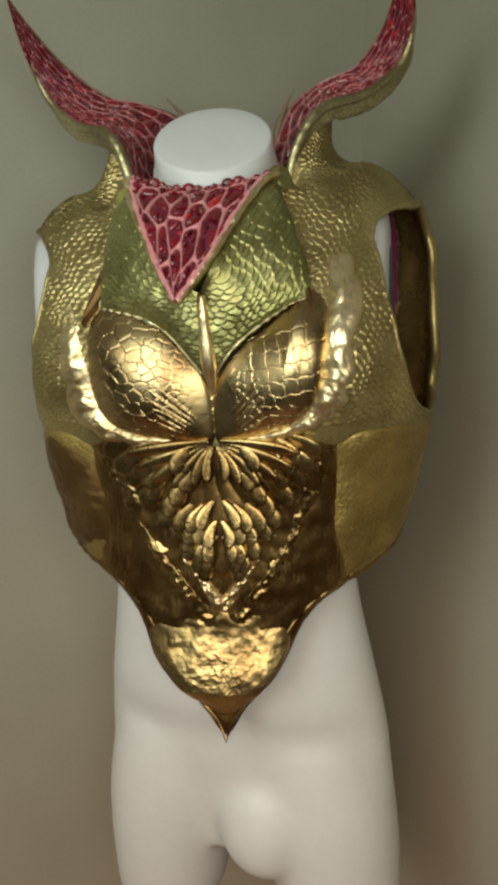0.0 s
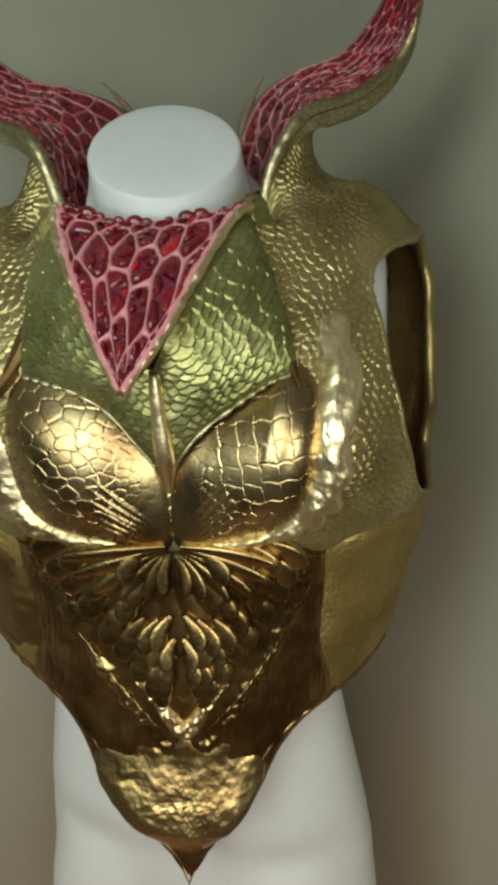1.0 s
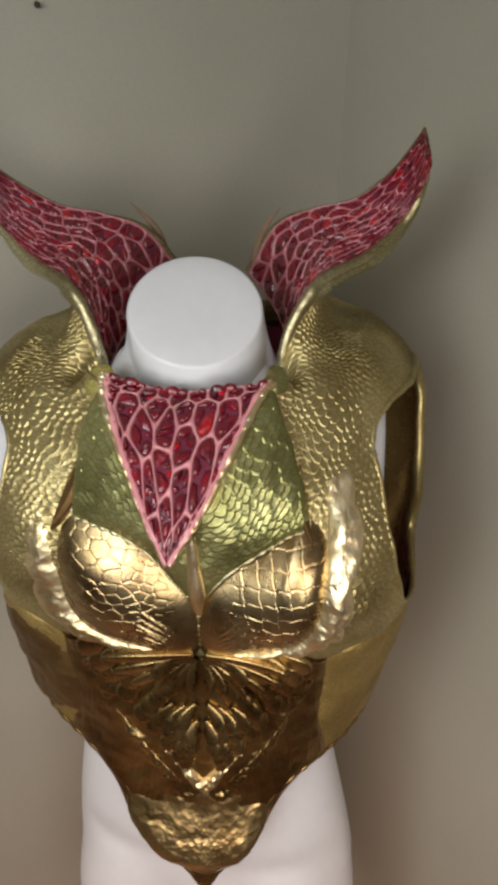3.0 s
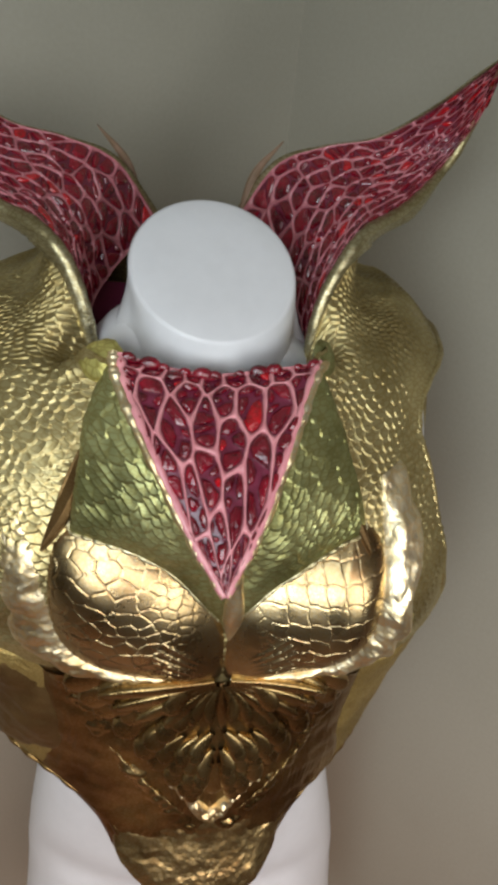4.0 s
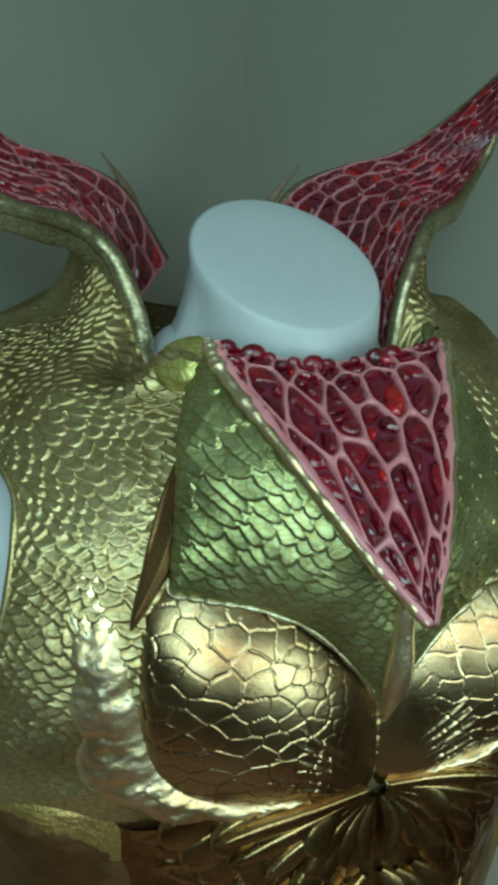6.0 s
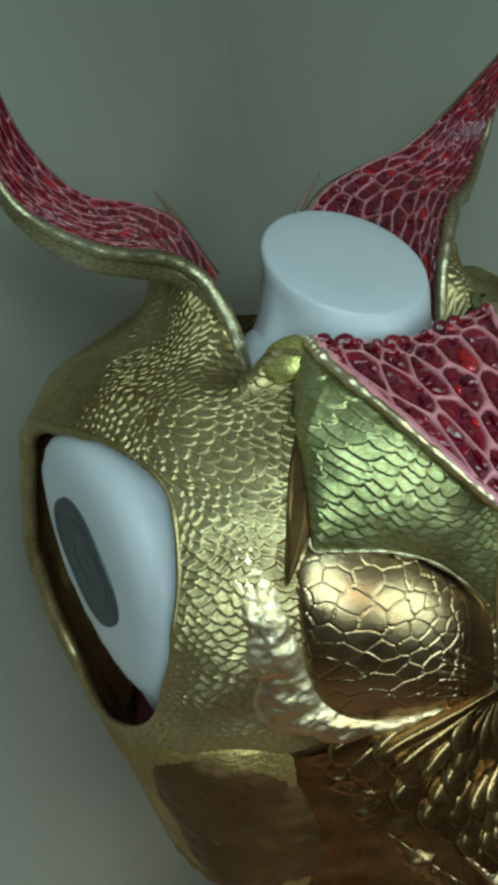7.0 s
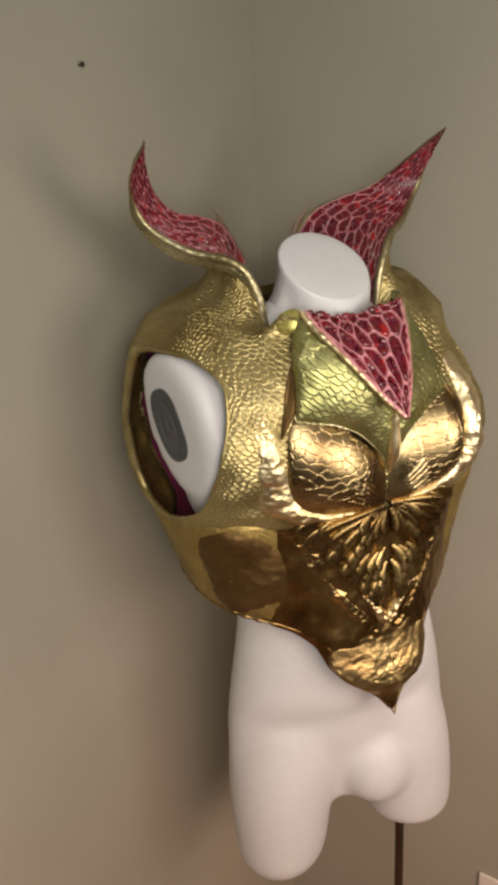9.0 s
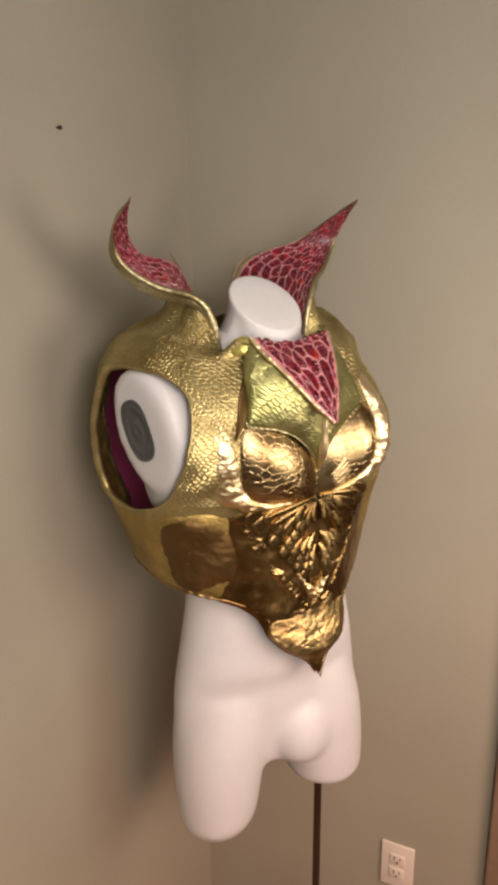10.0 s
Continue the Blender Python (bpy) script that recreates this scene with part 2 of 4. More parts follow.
wall_piece("wall_side", CORNER + RIGHT_WAY * 3.215 - LEFT_WAY * 0.12, LEFT_WAY, RIGHT_WAY, 3.32, label="beige painted wall of the room")


def slab(name, z0, z1, material, label, category):
    a = CORNER - LEFT_WAY * 0.12 - RIGHT_WAY * 0.12
    pts = [a, a + LEFT_WAY * 3.4, a + LEFT_WAY * 3.4 + RIGHT_WAY * 3.5, a + RIGHT_WAY * 3.5]
    verts = [(q.x, q.y, z) for z in (z0, z1) for q in pts]
    faces = [(3, 2, 1, 0), (4, 5, 6, 7)] + [(i, (i + 1) % 4, 4 + (i + 1) % 4, 4 + i) for i in range(4)]
    return tagged(finish(name, verts, faces, material, smooth=False), label, category, kind="structure")


slab("floor", -0.1, 0.0, FLOOR, "brown wooden floor of the room", "floor")
slab("ceiling", ROOM_H, ROOM_H + 0.1, CEIL, "plain white painted ceiling", "ceiling")


def on_wall(along, height, off=0.0):
    """A pose on the right wall: x along it, y out of the wall into the room, z up."""
    at = CORNER + RIGHT_WAY * along + LEFT_WAY * off
    return Matrix(((RIGHT_WAY.x, LEFT_WAY.x, 0, at.x), (RIGHT_WAY.y, LEFT_WAY.y, 0, at.y), (0, 0, 1, height), (0, 0, 0, 1)))


def build_door():
    door = new("door_1")
    door.matrix_world = on_wall(DOOR_AT, 0)
    tagged(door, "dark brown wooden door in a painted casing", "door", kind="structure")
    for x, w in ((0.0, 0.06), (DOOR_W - 0.06, 0.06)):
        part("casing", box_bm((w, 0.018, 2.08), (x + w / 2 + 0.002, 0.010, 1.04), 0.004), CASING, door, "brownish painted casing", smooth=False)
    part("casing", box_bm((DOOR_W, 0.018, 0.07), (DOOR_W / 2, 0.010, 2.116), 0.004), CASING, door, "brownish painted casing", smooth=False)
    part("leaf", box_bm((DOOR_W - 0.12, 0.04, 2.03), (DOOR_W / 2, -0.06, 1.02), 0.003), DARKWOOD, door, "dark stained door leaf", smooth=False)
    return door


build_door()


def build_outlet():
    """A duplex wall outlet with its plate, two sockets and a screw."""
    at = new("power_outlet")
    at.matrix_world = on_wall(0.493, 0.333)
    tagged(at, "ivory duplex power outlet plate on the wall", "outlet")
    part("plate", box_bm((0.075, 0.006, 0.121), (0, 0.0032, 0), 0.0025, 3), IVORY, at)
    for z in (0.0195, -0.0195):
        s = part("socket", box_bm((0.034, 0.003, 0.028), (0, 0.0072, z), 0.0014, 2), IVORY, at)
        for x, h in ((-0.0064, 0.009), (0.0064, 0.0075)):
            part("slot", box_bm((0.0022, 0.001, h), (x, 0.0088, z + 0.004)), BLACK, s, "dark slot", smooth=False)
        bm = bmesh.new()
        bmesh.ops.create_cone(bm, cap_ends=True, segments=14, radius1=0.0027, radius2=0.0027, depth=0.001)
        bmesh.ops.transform(bm, matrix=pose(0, 0.0088, z - 0.007, 90), verts=bm.verts)
        part("ground_hole", bm, BLACK, s, "dark round hole", smooth=False)
    bm = bmesh.new()
    bmesh.ops.create_uvsphere(bm, u_segments=12, v_segments=6, radius=0.0032)
    bmesh.ops.transform(bm, matrix=Matrix.Translation((0, 0.006, 0)) @ Matrix.Diagonal((1, 0.4, 1, 1)), verts=bm.verts)
    part("screw", bm, IVORY, at)


build_outlet()


def build_nail():
    """A small dark nail head in the left wall."""
    bm = bmesh.new()
    bmesh.ops.create_cone(bm, cap_ends=True, segments=16, radius1=0.0034, radius2=0.0028, depth=0.003)
    bmesh.ops.transform(bm, matrix=pose(0, 0.006, 0, 90), verts=bm.verts)
    shank = bmesh.ops.create_cone(bm, cap_ends=True, segments=10, radius1=0.0014, radius2=0.0014, depth=0.010)["verts"]
    bmesh.ops.transform(bm, matrix=pose(0, 0.001, 0, 90), verts=shank)
    me = bpy.data.meshes.new("wall_nail")
    bm.to_mesh(me)
    bm.free()
    me.materials.append(BLACK)
    ob = new("wall_nail", me)
    at = CORNER + LEFT_WAY * 0.3914
    ob.matrix_world = Matrix(((LEFT_WAY.x, RIGHT_WAY.x, 0, at.x), (LEFT_WAY.y, RIGHT_WAY.y, 0, at.y), (0, 0, 1, 1.878), (0, 0, 0, 1)))
    tagged(ob, "small dark nail head in the beige wall", "nail")


build_nail()

# ---- the mannequin ----
# Its own frame: x to the viewer's right, y to the back, z up, origin in the torso under the chest; it leans a little on its stand.
BODY = pose(-0.0282, -0.0073, 1.3979, 0, -2.3, -6.9)


def ring_tube(levels, sides=40):
    """A lofted solid of (z, centre x, centre y, half width, half depth front, half depth back)."""
    lv = np.array(levels, float)
    dense = curve_points(lv, len(lv) * 8)
    a = np.linspace(0, 2 * np.pi, sides, endpoint=False)
    verts = []
    for z, cx, cy, w, f, b in dense:
        for k in a:
            d = b if math.sin(k) > 0 else f
            verts.append((cx + w * math.cos(k), cy + d * math.sin(k), z))
    n = len(dense)
    faces = grid_faces(n, sides, True) + [tuple(range(sides - 1, -1, -1)), tuple(range((n - 1) * sides, n * sides))]
    return verts, faces


CAP_AT, CAP_WAY, NECK_R = Vector((0.0105, 0.0225, 0.2275)), Vector((0.161, -0.627, 0.756)), 0.0575


def stump_frame(s):
    """A frame on the cut face of a shoulder: z out of the face, y up along it."""
    return Matrix.Translation((0.1725, 0.066, 0.070) if s > 0 else (-0.198, 0.020, 0.062)) @ Matrix.Rotation(radians(4 if s > 0 else 26), 4, "Z") @ Matrix.Rotation(radians(-20), 4, "X") @ Matrix(((0, 0, s, 0), (1, 0, 0, 0), (0, 1, 0, 0), (0, 0, 0, 1)))


def build_mannequin():
    bm = bmesh.new()

    def take(verts, faces, m=Matrix()):
        vs = [bm.verts.new(m @ Vector(v)) for v in verts]
        for f in faces:
            bm.faces.new([vs[i] for i in f])

    # trunk, from the seat to the base of the neck
    slim = Matrix.Diagonal((0.967, 0.85, 1, 1))
    take(*ring_tube([(-0.56, 0, 0.06, 0.10, 0.06, 0.09), (-0.50, 0, 0.06, 0.175, 0.072, 0.12), (-0.43, 0, 0.06, 0.178, 0.086, 0.125), (-0.385, 0, 0.058, 0.173, 0.090, 0.122),
                     (-0.34, 0, 0.055, 0.165, 0.102, 0.115), (-0.24, 0, 0.05, 0.146, 0.10, 0.10), (-0.16, 0, 0.05, 0.138, 0.10, 0.10), (-0.08, 0, 0.055, 0.160, 0.105, 0.11),
                     (0.01, 0, 0.06, 0.182, 0.10, 0.115), (0.08, 0, 0.07, 0.172, 0.08, 0.10), (0.125, 0, 0.07, 0.14, 0.07, 0.08), (0.155, 0, 0.06, 0.100, 0.07, 0.06), (0.178, 0, 0.05, 0.076, 0.06, 0.055), (0.195, 0, 0.045, 0.062, 0.055, 0.05)]), slim)
    for s in (1, -1):
        # thigh stump with a rounded end
        d = 0.022 if s < 0 else 0.045
        take(*ring_tube([(-0.712 + d, s * 0.118, 0.058, 0.02, 0.02, 0.02), (-0.705 + d, s * 0.118, 0.058, 0.05, 0.055, 0.055), (-0.687 + d, s * 0.117, 0.058, 0.066, 0.074, 0.074),
                         (-0.64, s * 0.113, 0.06, 0.074, 0.084, 0.085), (-0.56, s * 0.106, 0.06, 0.082, 0.092, 0.10), (-0.48, s * 0.095, 0.06, 0.086, 0.094, 0.11), (-0.40, s * 0.08, 0.06, 0.08, 0.085, 0.10)]), slim)
        # shoulder stump
        verts, faces = ring_tube([(0.05, -0.004, 0, 0.054, 0.080, 0.080), (0.13, -0.014, 0, 0.066, 0.092, 0.092), (0.194, -0.010, 0, 0.063, 0.094, 0.094), (0.2058, -0.004, 0, 0.054, 0.088, 0.088)])
        take(verts, faces, stump_frame(s) @ Matrix.Translation((0, 0, -0.206)))
    # the side of the chest under the raised shoulder
    b = bmesh.ops.create_uvsphere(bm, u_segments=28, v_segments=18, radius=1)["verts"]
    bmesh.ops.transform(bm, matrix=Matrix.Translation((-0.122, 0.044, -0.022)) @ Matrix.Diagonal((0.066, 0.080, 0.080, 1)), verts=b)
    # front bulge
    b = bmesh.ops.create_uvsphere(bm, u_segments=28, v_segments=18, radius=1)["verts"]
    bmesh.ops.transform(bm, matrix=Matrix.Translation((0.036, 0.014, -0.500)) @ Matrix.Rotation(radians(-14), 4, "X") @ Matrix.Diagonal((0.060, 0.058, 0.076, 1)), verts=b)
    bmesh.ops.recalc_face_normals(bm, faces=bm.faces[:])
    me = bpy.data.meshes.new("rough_body")
    bm.to_mesh(me)
    bm.free()
    rough = new("rough_body", me)
    fuse = rough.modifiers.new("fuse", "REMESH")
    fuse.mode, fuse.voxel_size = "VOXEL", 0.006
    even = rough.modifiers.new("even", "SMOOTH")
    even.factor, even.iterations = 0.5, 26
    bpy.context.view_layer.update()
    body = bpy.data.meshes.new_from_object(rough.evaluated_get(bpy.context.evaluated_depsgraph_get()))
    bpy.data.objects.remove(rough)
    bm = bmesh.new()
    bm.from_mesh(body)
    # neck: a straight post with a slanted flat top and a softly rounded lip
    n = 72
    axis = Vector((-0.024, -0.183, 0.988)).normalized()
    rings = [(-0.130, 2.75, 0), (-0.112, 2.35, 0), (-0.096, 2.0, 0), (-0.082, 1.72, 0), (-0.068, 1.52, 0), (-0.054, 1.36, 0), (-0.041, 1.18, 0), (-0.029, 1.09, 0), (-0.018, 1.035, 0), (-0.010, 1.008, 0), (-0.002, 0.996, 1), (0.0, 0.975, 1), (0.0006, 0.94, 1), (0.0008, 0.6, 1), (0.0008, 0.02, 1)]

    def flare(k):
        """How far the foot of the neck spreads in each direction: most towards the back and the shoulder at negative x."""
        side = abs(math.cos(k)) * (1.0 if math.cos(k) < 0 else 0.5)
        return side * abs(math.cos(k)) * 0.85 if math.sin(k) < 0 else (0.45 if math.cos(k) < 0 else 0.25) + 0.55 * side

    tilt = CAP_WAY.to_track_quat("Z", "Y").to_matrix()
    rows = []
    for h, r, slanted in rings:
        row = []
        for i in range(n):
            k = 2 * math.pi * i / n
            q = Vector((math.cos(k) * NECK_R * r, math.sin(k) * NECK_R * r * 1.02, 0))
            if slanted:
                q = CAP_AT + tilt @ (q + Vector((0, 0, h)))
            else:
                flatq = CAP_AT + tilt @ Vector((math.cos(k) * NECK_R, math.sin(k) * NECK_R * 1.02, 0))
                q = flatq + axis * (h + (CAP_AT.z - flatq.z) * min(1, -h / 0.10) * 0.9) + Vector((math.cos(k), math.sin(k), 0)) * NECK_R * (r - 1) * flare(k) * (1 if math.sin(k) > 0 else min(1, (max(0, -h - 0.02) / 0.07) ** 2 + (max(0, math.sin(k) + 0.35) / 0.35) ** 2 * 0.9))
            row.append(bm.verts.new(q))
        rows.append(row)
    for a, b2 in zip(rows, rows[1:]):
        for i in range(n):
            bm.faces.new((a[i], a[(i + 1) % n], b2[(i + 1) % n], b2[i]))
    bm.faces.new(rows[-1])
    # dark plates set into the shoulder ends, where the arms lock on
    for s in (1, -1):
        flat = stump_frame(s)
        outer = []
        for h, r in ((-0.004, 1.0), (0.0012, 0.98), (0.0016, 0.92), (0.0, 0.88), (0.0, 0.80), (0.0012, 0.77), (0.0012, 0.71), (0.0, 0.68), (0.0, 0.34), (0.001, 0.30), (0.001, 0.16), (0.0, 0.12)):
            row = []
            for i in range(40):
                k = 2 * math.pi * i / 40
                x = abs(math.cos(k)) ** 0.8 * math.copysign(0.027, math.cos(k)) * r
                y = abs(math.sin(k)) ** 0.8 * math.copysign(0.046, math.sin(k)) * r + 0.006
                row.append(bm.verts.new(flat @ Vector((x, y, h))))
            outer.append(row)
        for a, b2 in zip(outer, outer[1:]):
            for i in range(40):
                q = (a[i], a[(i + 1) % 40], b2[(i + 1) % 40], b2[i])
                bm.faces.new(q if s > 0 else q[::-1]).material_index = 1
        bm.faces.new(outer[-1] if s > 0 else outer[-1][::-1]).material_index = 1
    bmesh.ops.recalc_face_normals(bm, faces=bm.faces[:])
    me = bpy.data.meshes.new("mannequin")
    bm.to_mesh(me)
    bm.free()
    me.polygons.foreach_set("use_smooth", [True] * len(me.polygons))
    me.materials.append(WHITE)
    me.materials.append(SOCKET)
    ob = new("mannequin", me)
    ob.matrix_world = BODY
    tagged(ob, "white plastic torso mannequin without head or arms on a stand", "mannequin")


build_mannequin()


def build_stand():
    """A dark metal pole that enters one thigh, with a round foot plate."""
    st = new("mannequin_stand")
    top = Vector((0.1073, 0.0344, 0.80))
    foot = Vector((0.1073, 0.0344, 0))
    st.matrix_world = Matrix.Translation(foot)
    tagged(st, "dark metal pole stand under the mannequin", "stand")
    for radius, a, b, nm in ((0.0095, 0.012, 0.30, "lower_pole"), (0.0075, 0.28, 1.0, "upper_pole")):
        pts = [(top - foot) * k for k in np.linspace(a if nm == "upper_pole" else 0.016, b, 8)]
        v, f = tube(pts, radius, 20, up=(0, 1, 0))
        finish(nm, v, f, IRON, st)
    bm = bmesh.new()
    bmesh.ops.create_cone(bm, cap_ends=True, segments=64, radius1=0.16, radius2=0.155, depth=0.012)
    bmesh.ops.translate(bm, vec=(0, 0, 0.0065), verts=bm.verts)
    part("foot_plate", bm, IRON, st, smooth=False)


build_stand()

# ---- the armour ----
PROFILE = np.array([(-0.30, 0.150, -0.114), (-0.25, 0.158, -0.100), (-0.20, 0.160, -0.092), (-0.14, 0.172, -0.089), (-0.10, 0.181, -0.088), (-0.03, 0.198, -0.085), (0.04, 0.221, -0.080),
                    (0.10, 0.232, -0.075), (0.15, 0.226, -0.060), (0.195, 0.206, -0.030), (0.23, 0.168, -0.005), (0.262, 0.108, 0.025)])
BACK = np.array([(-0.30, 0.15), (-0.14, 0.175), (0.0, 0.214), (0.10, 0.228), (0.17, 0.218), (0.23, 0.194), (0.27, 0.18)])
BELT = np.array([(-0.30, 0.05), (-0.14, 0.06), (-0.05, 0.11), (0.03, 0.155), (0.12, 0.155), (0.18, 0.14), (0.22, 0.115), (0.27, 0.10)])
ZS = np.linspace(-0.32, 0.28, 301)
KERNEL = np.exp(-0.5 * (np.arange(-12, 13) / 4.0) ** 2)
KERNEL /= KERNEL.sum()


def eased(zs, vs):
    raw = np.interp(ZS, zs, vs)
    return np.convolve(np.pad(raw, 12, mode="reflect", reflect_type="odd"), KERNEL, "valid")


WIDE, FORE, AFT = eased(PROFILE[:, 0], PROFILE[:, 1]), eased(PROFILE[:, 0], PROFILE[:, 2]), eased(BACK[:, 0], BACK[:, 1])
MIDDLE = eased(BELT[:, 0], BELT[:, 1])
POWER = 2.6


def skin(phi, z):
    """The armour's surface: phi 0 in front, pi / 2 at the viewer's right side, pi behind."""
    phi, z = np.broadcast_arrays(np.asarray(phi, float), np.asarray(z, float))
    a, f, b = np.interp(z, ZS, WIDE), np.interp(z, ZS, FORE), np.interp(z, ZS, AFT)
    mid = np.interp(z, ZS, MIDDLE)
    sn, cs = np.sin(phi), np.cos(phi)
    x = a * np.sign(sn) * np.abs(sn) ** (2 / POWER)
    y = mid - np.where(cs > 0, mid - f, b - mid) * np.sign(cs) * np.abs(cs) ** (2 / POWER)
    return np.stack([x, y, z], -1)


def skin_normal(phi, z, e=0.004):
    du = skin(phi + e, z) - skin(phi - e, z)
    dv = skin(phi, z + e) - skin(phi, z - e)
    return unit(np.cross(du, dv))


def phi_of(x, z):
    """The angle at which the front of the armour has this x."""
    k = np.clip(np.abs(x) / np.interp(z, ZS, WIDE), 0, 0.9999)
    return np.sign(x) * np.arcsin(k ** (POWER / 2))


def front(x, z, off=0.0):
    x, z = np.asarray(x, float), np.asarray(z, float)
    p = phi_of(x, z)
    return skin(p, z) + skin_normal(p, z) * np.asarray(off)[..., None]


HEM = np.array([(0, -0.291), (0.006, -0.274), (0.022, -0.257), (0.046, -0.232), (0.062, -0.207), (0.069, -0.188), (0.079, -0.171), (0.097, -0.154), (0.12, -0.142), (0.165, -0.130), (0.19, -0.126), (0.30, -0.12)])


def hem_at(phi):
    """Height of the lower edge at an angle."""
    x = 0.19 * np.abs(np.sin(phi)) ** (2 / POWER)
    return np.where(np.cos(phi) > 0, np.interp(x, HEM[:, 0], HEM[:, 1]), -0.126)


def top_at(phi):
    """Height of the shell's upper edge, where the collar begins."""
    return np.interp(np.abs(phi), [0, 0.35, 0.75, 1.2, 1.8, 2.4, np.pi], [0.196, 0.202, 0.218, 0.238, 0.236, 0.218, 0.206])


HOLE_C = np.array((0.095, 0.10))
HOLE = [(-0.006, 0.015), (-0.022, 0.06), (-0.028, 0.10), (-0.025, 0.14), (-0.015, 0.168), (0.004, 0.190), (0.03, 0.204), (0.065, 0.212), (0.11, 0.213), (0.134, 0.203),
        (0.155, 0.175), (0.168, 0.13), (0.171, 0.08), (0.163, 0.035), (0.144, -0.002), (0.11, -0.016), (0.045, -0.012)]


def hole_points(n):
    """The rim of an armhole, as (y, z)."""
    return loop_points(HOLE, n)


def hole_fit(s, y, z):
    """By how much the armhole on side s is narrower and lower than the common outline."""
    ahead, above = y < HOLE_C[0], z > HOLE_C[1]
    wide = np.where(s > 0, np.where(ahead, np.interp(z, [0.09, 0.16], [1.14, 1.07]), 1), np.where(ahead, 1, 1.27))
    high = np.where(above, np.where(s > 0, np.interp(y, [0.0, 0.06], [1, 1.18]), np.interp(y, [0.02, 0.08, 0.15], [1, 1.08, 1.24])), 1)
    return wide, high


RIM = hole_points(400) - HOLE_C
RIM = RIM[np.argsort(np.arctan2(RIM[:, 1], RIM[:, 0]))]


def side_x(y, z):
    """Distance of the armour's flank from the middle at (y, z)."""
    a, f, b = np.interp(z, ZS, WIDE), np.interp(z, ZS, FORE), np.interp(z, ZS, AFT)
    mid = np.interp(z, ZS, MIDDLE)
    k = np.clip(np.where(y < mid, (mid - y) / (mid - f), (y - mid) / (b - mid)), 0, 0.9999)
    return a * (1 - k ** POWER) ** (1 / POWER)


def scale_relief(u, v):
    """Height, 0 to 1, of overlapping rounded scales; u, v in scale widths, the free edges down."""
    best = np.zeros(np.broadcast(u, v).shape)
    for dr in (0, 1):
        row = np.floor(v) + dr
        uu = u + 0.5 * (row % 2)
        du = (uu - np.floor(uu) - 0.5) * 2
        dv = v - row + 1
        edge = 1 - np.sqrt(np.clip(1 - du * du, 0, 1)) * 0.75
        t = dv - edge
        best = np.maximum(best, np.where(t > 0, np.clip(1 - t * 0.55, 0, 1) * np.clip(t * 8, 0, 1), 0))
    return best


def wavering(u, v, size=0.0022):
    """Lets rows of scales waver, so that no two are alike."""
    return (u + size * np.sin(u * 140 + 1.3 * np.sin(v * 90)) + 0.6 * size * np.sin(v * 310 + u * 95),
            v + size * np.sin(u * 75 + 2.0 * np.sin(v * 60)) + 0.5 * size * np.sin(u * 260 - v * 120))


armour = new("costume_armour")
armour.matrix_world = pose(0, 0, 1.35, 4.26, -4.95, 0) @ pose(-0.007, 0, 0, 0, 0.98, 0)
tagged(armour, "golden scaled fantasy costume armour with red jewelled collar on a mannequin", "costume armour")


def hole_side(p):
    """Signed radius of points in the armhole's ellipse, 1 on its rim."""
    wide, high = hole_fit(p[:, 0], p[:, 1], p[:, 2])
    d = (p[:, 1:] - HOLE_C) * np.stack([wide, high], -1)
    far = np.interp(np.arctan2(d[:, 1], d[:, 0]), np.arctan2(RIM[:, 1], RIM[:, 0]), np.linalg.norm(RIM, axis=1), period=2 * np.pi)
    return np.linalg.norm(d, axis=1) / far


COLLAR_RIM = [(0.0, -0.026, 0.205), (0.030, -0.027, 0.210), (0.056, -0.028, 0.228), (0.068, -0.027, 0.241), (0.076, -0.016, 0.238), (0.074, 0.004, 0.216), (0.070, 0.022, 0.202), (0.080, 0.033, 0.250), (0.106, 0.052, 0.290),
              (0.114, 0.085, 0.304), (0.112, 0.120, 0.306), (0.094, 0.156, 0.266), (0.060, 0.182, 0.238), (0.0, 0.194, 0.226)]
RIM_AT = [0.0, 0.16, 0.27, 0.33, 0.38, 0.44, 0.50, 0.62, 0.85, 1.10, 1.45, 2.0, 2.5, np.pi]


def settle(p):
    """The armour hangs a little skew: its side at negative x sits further forward."""
    p = np.array(p, float)
    k = np.clip((-p[..., 0] - 0.10) / 0.10, 0, 1)
    k = k * k * (3 - 2 * k)
    p[..., 1] -= 0.013 * k
    p[..., 0] += 0.004 * k
    high = np.clip((p[..., 2] - 0.17) / 0.06, 0, 1)
    p[..., 2] -= 0.009 * k * high
    p[..., 0] += 0.007 * high * np.clip((p[..., 0] - 0.11) / 0.06, 0, 1)
    return p


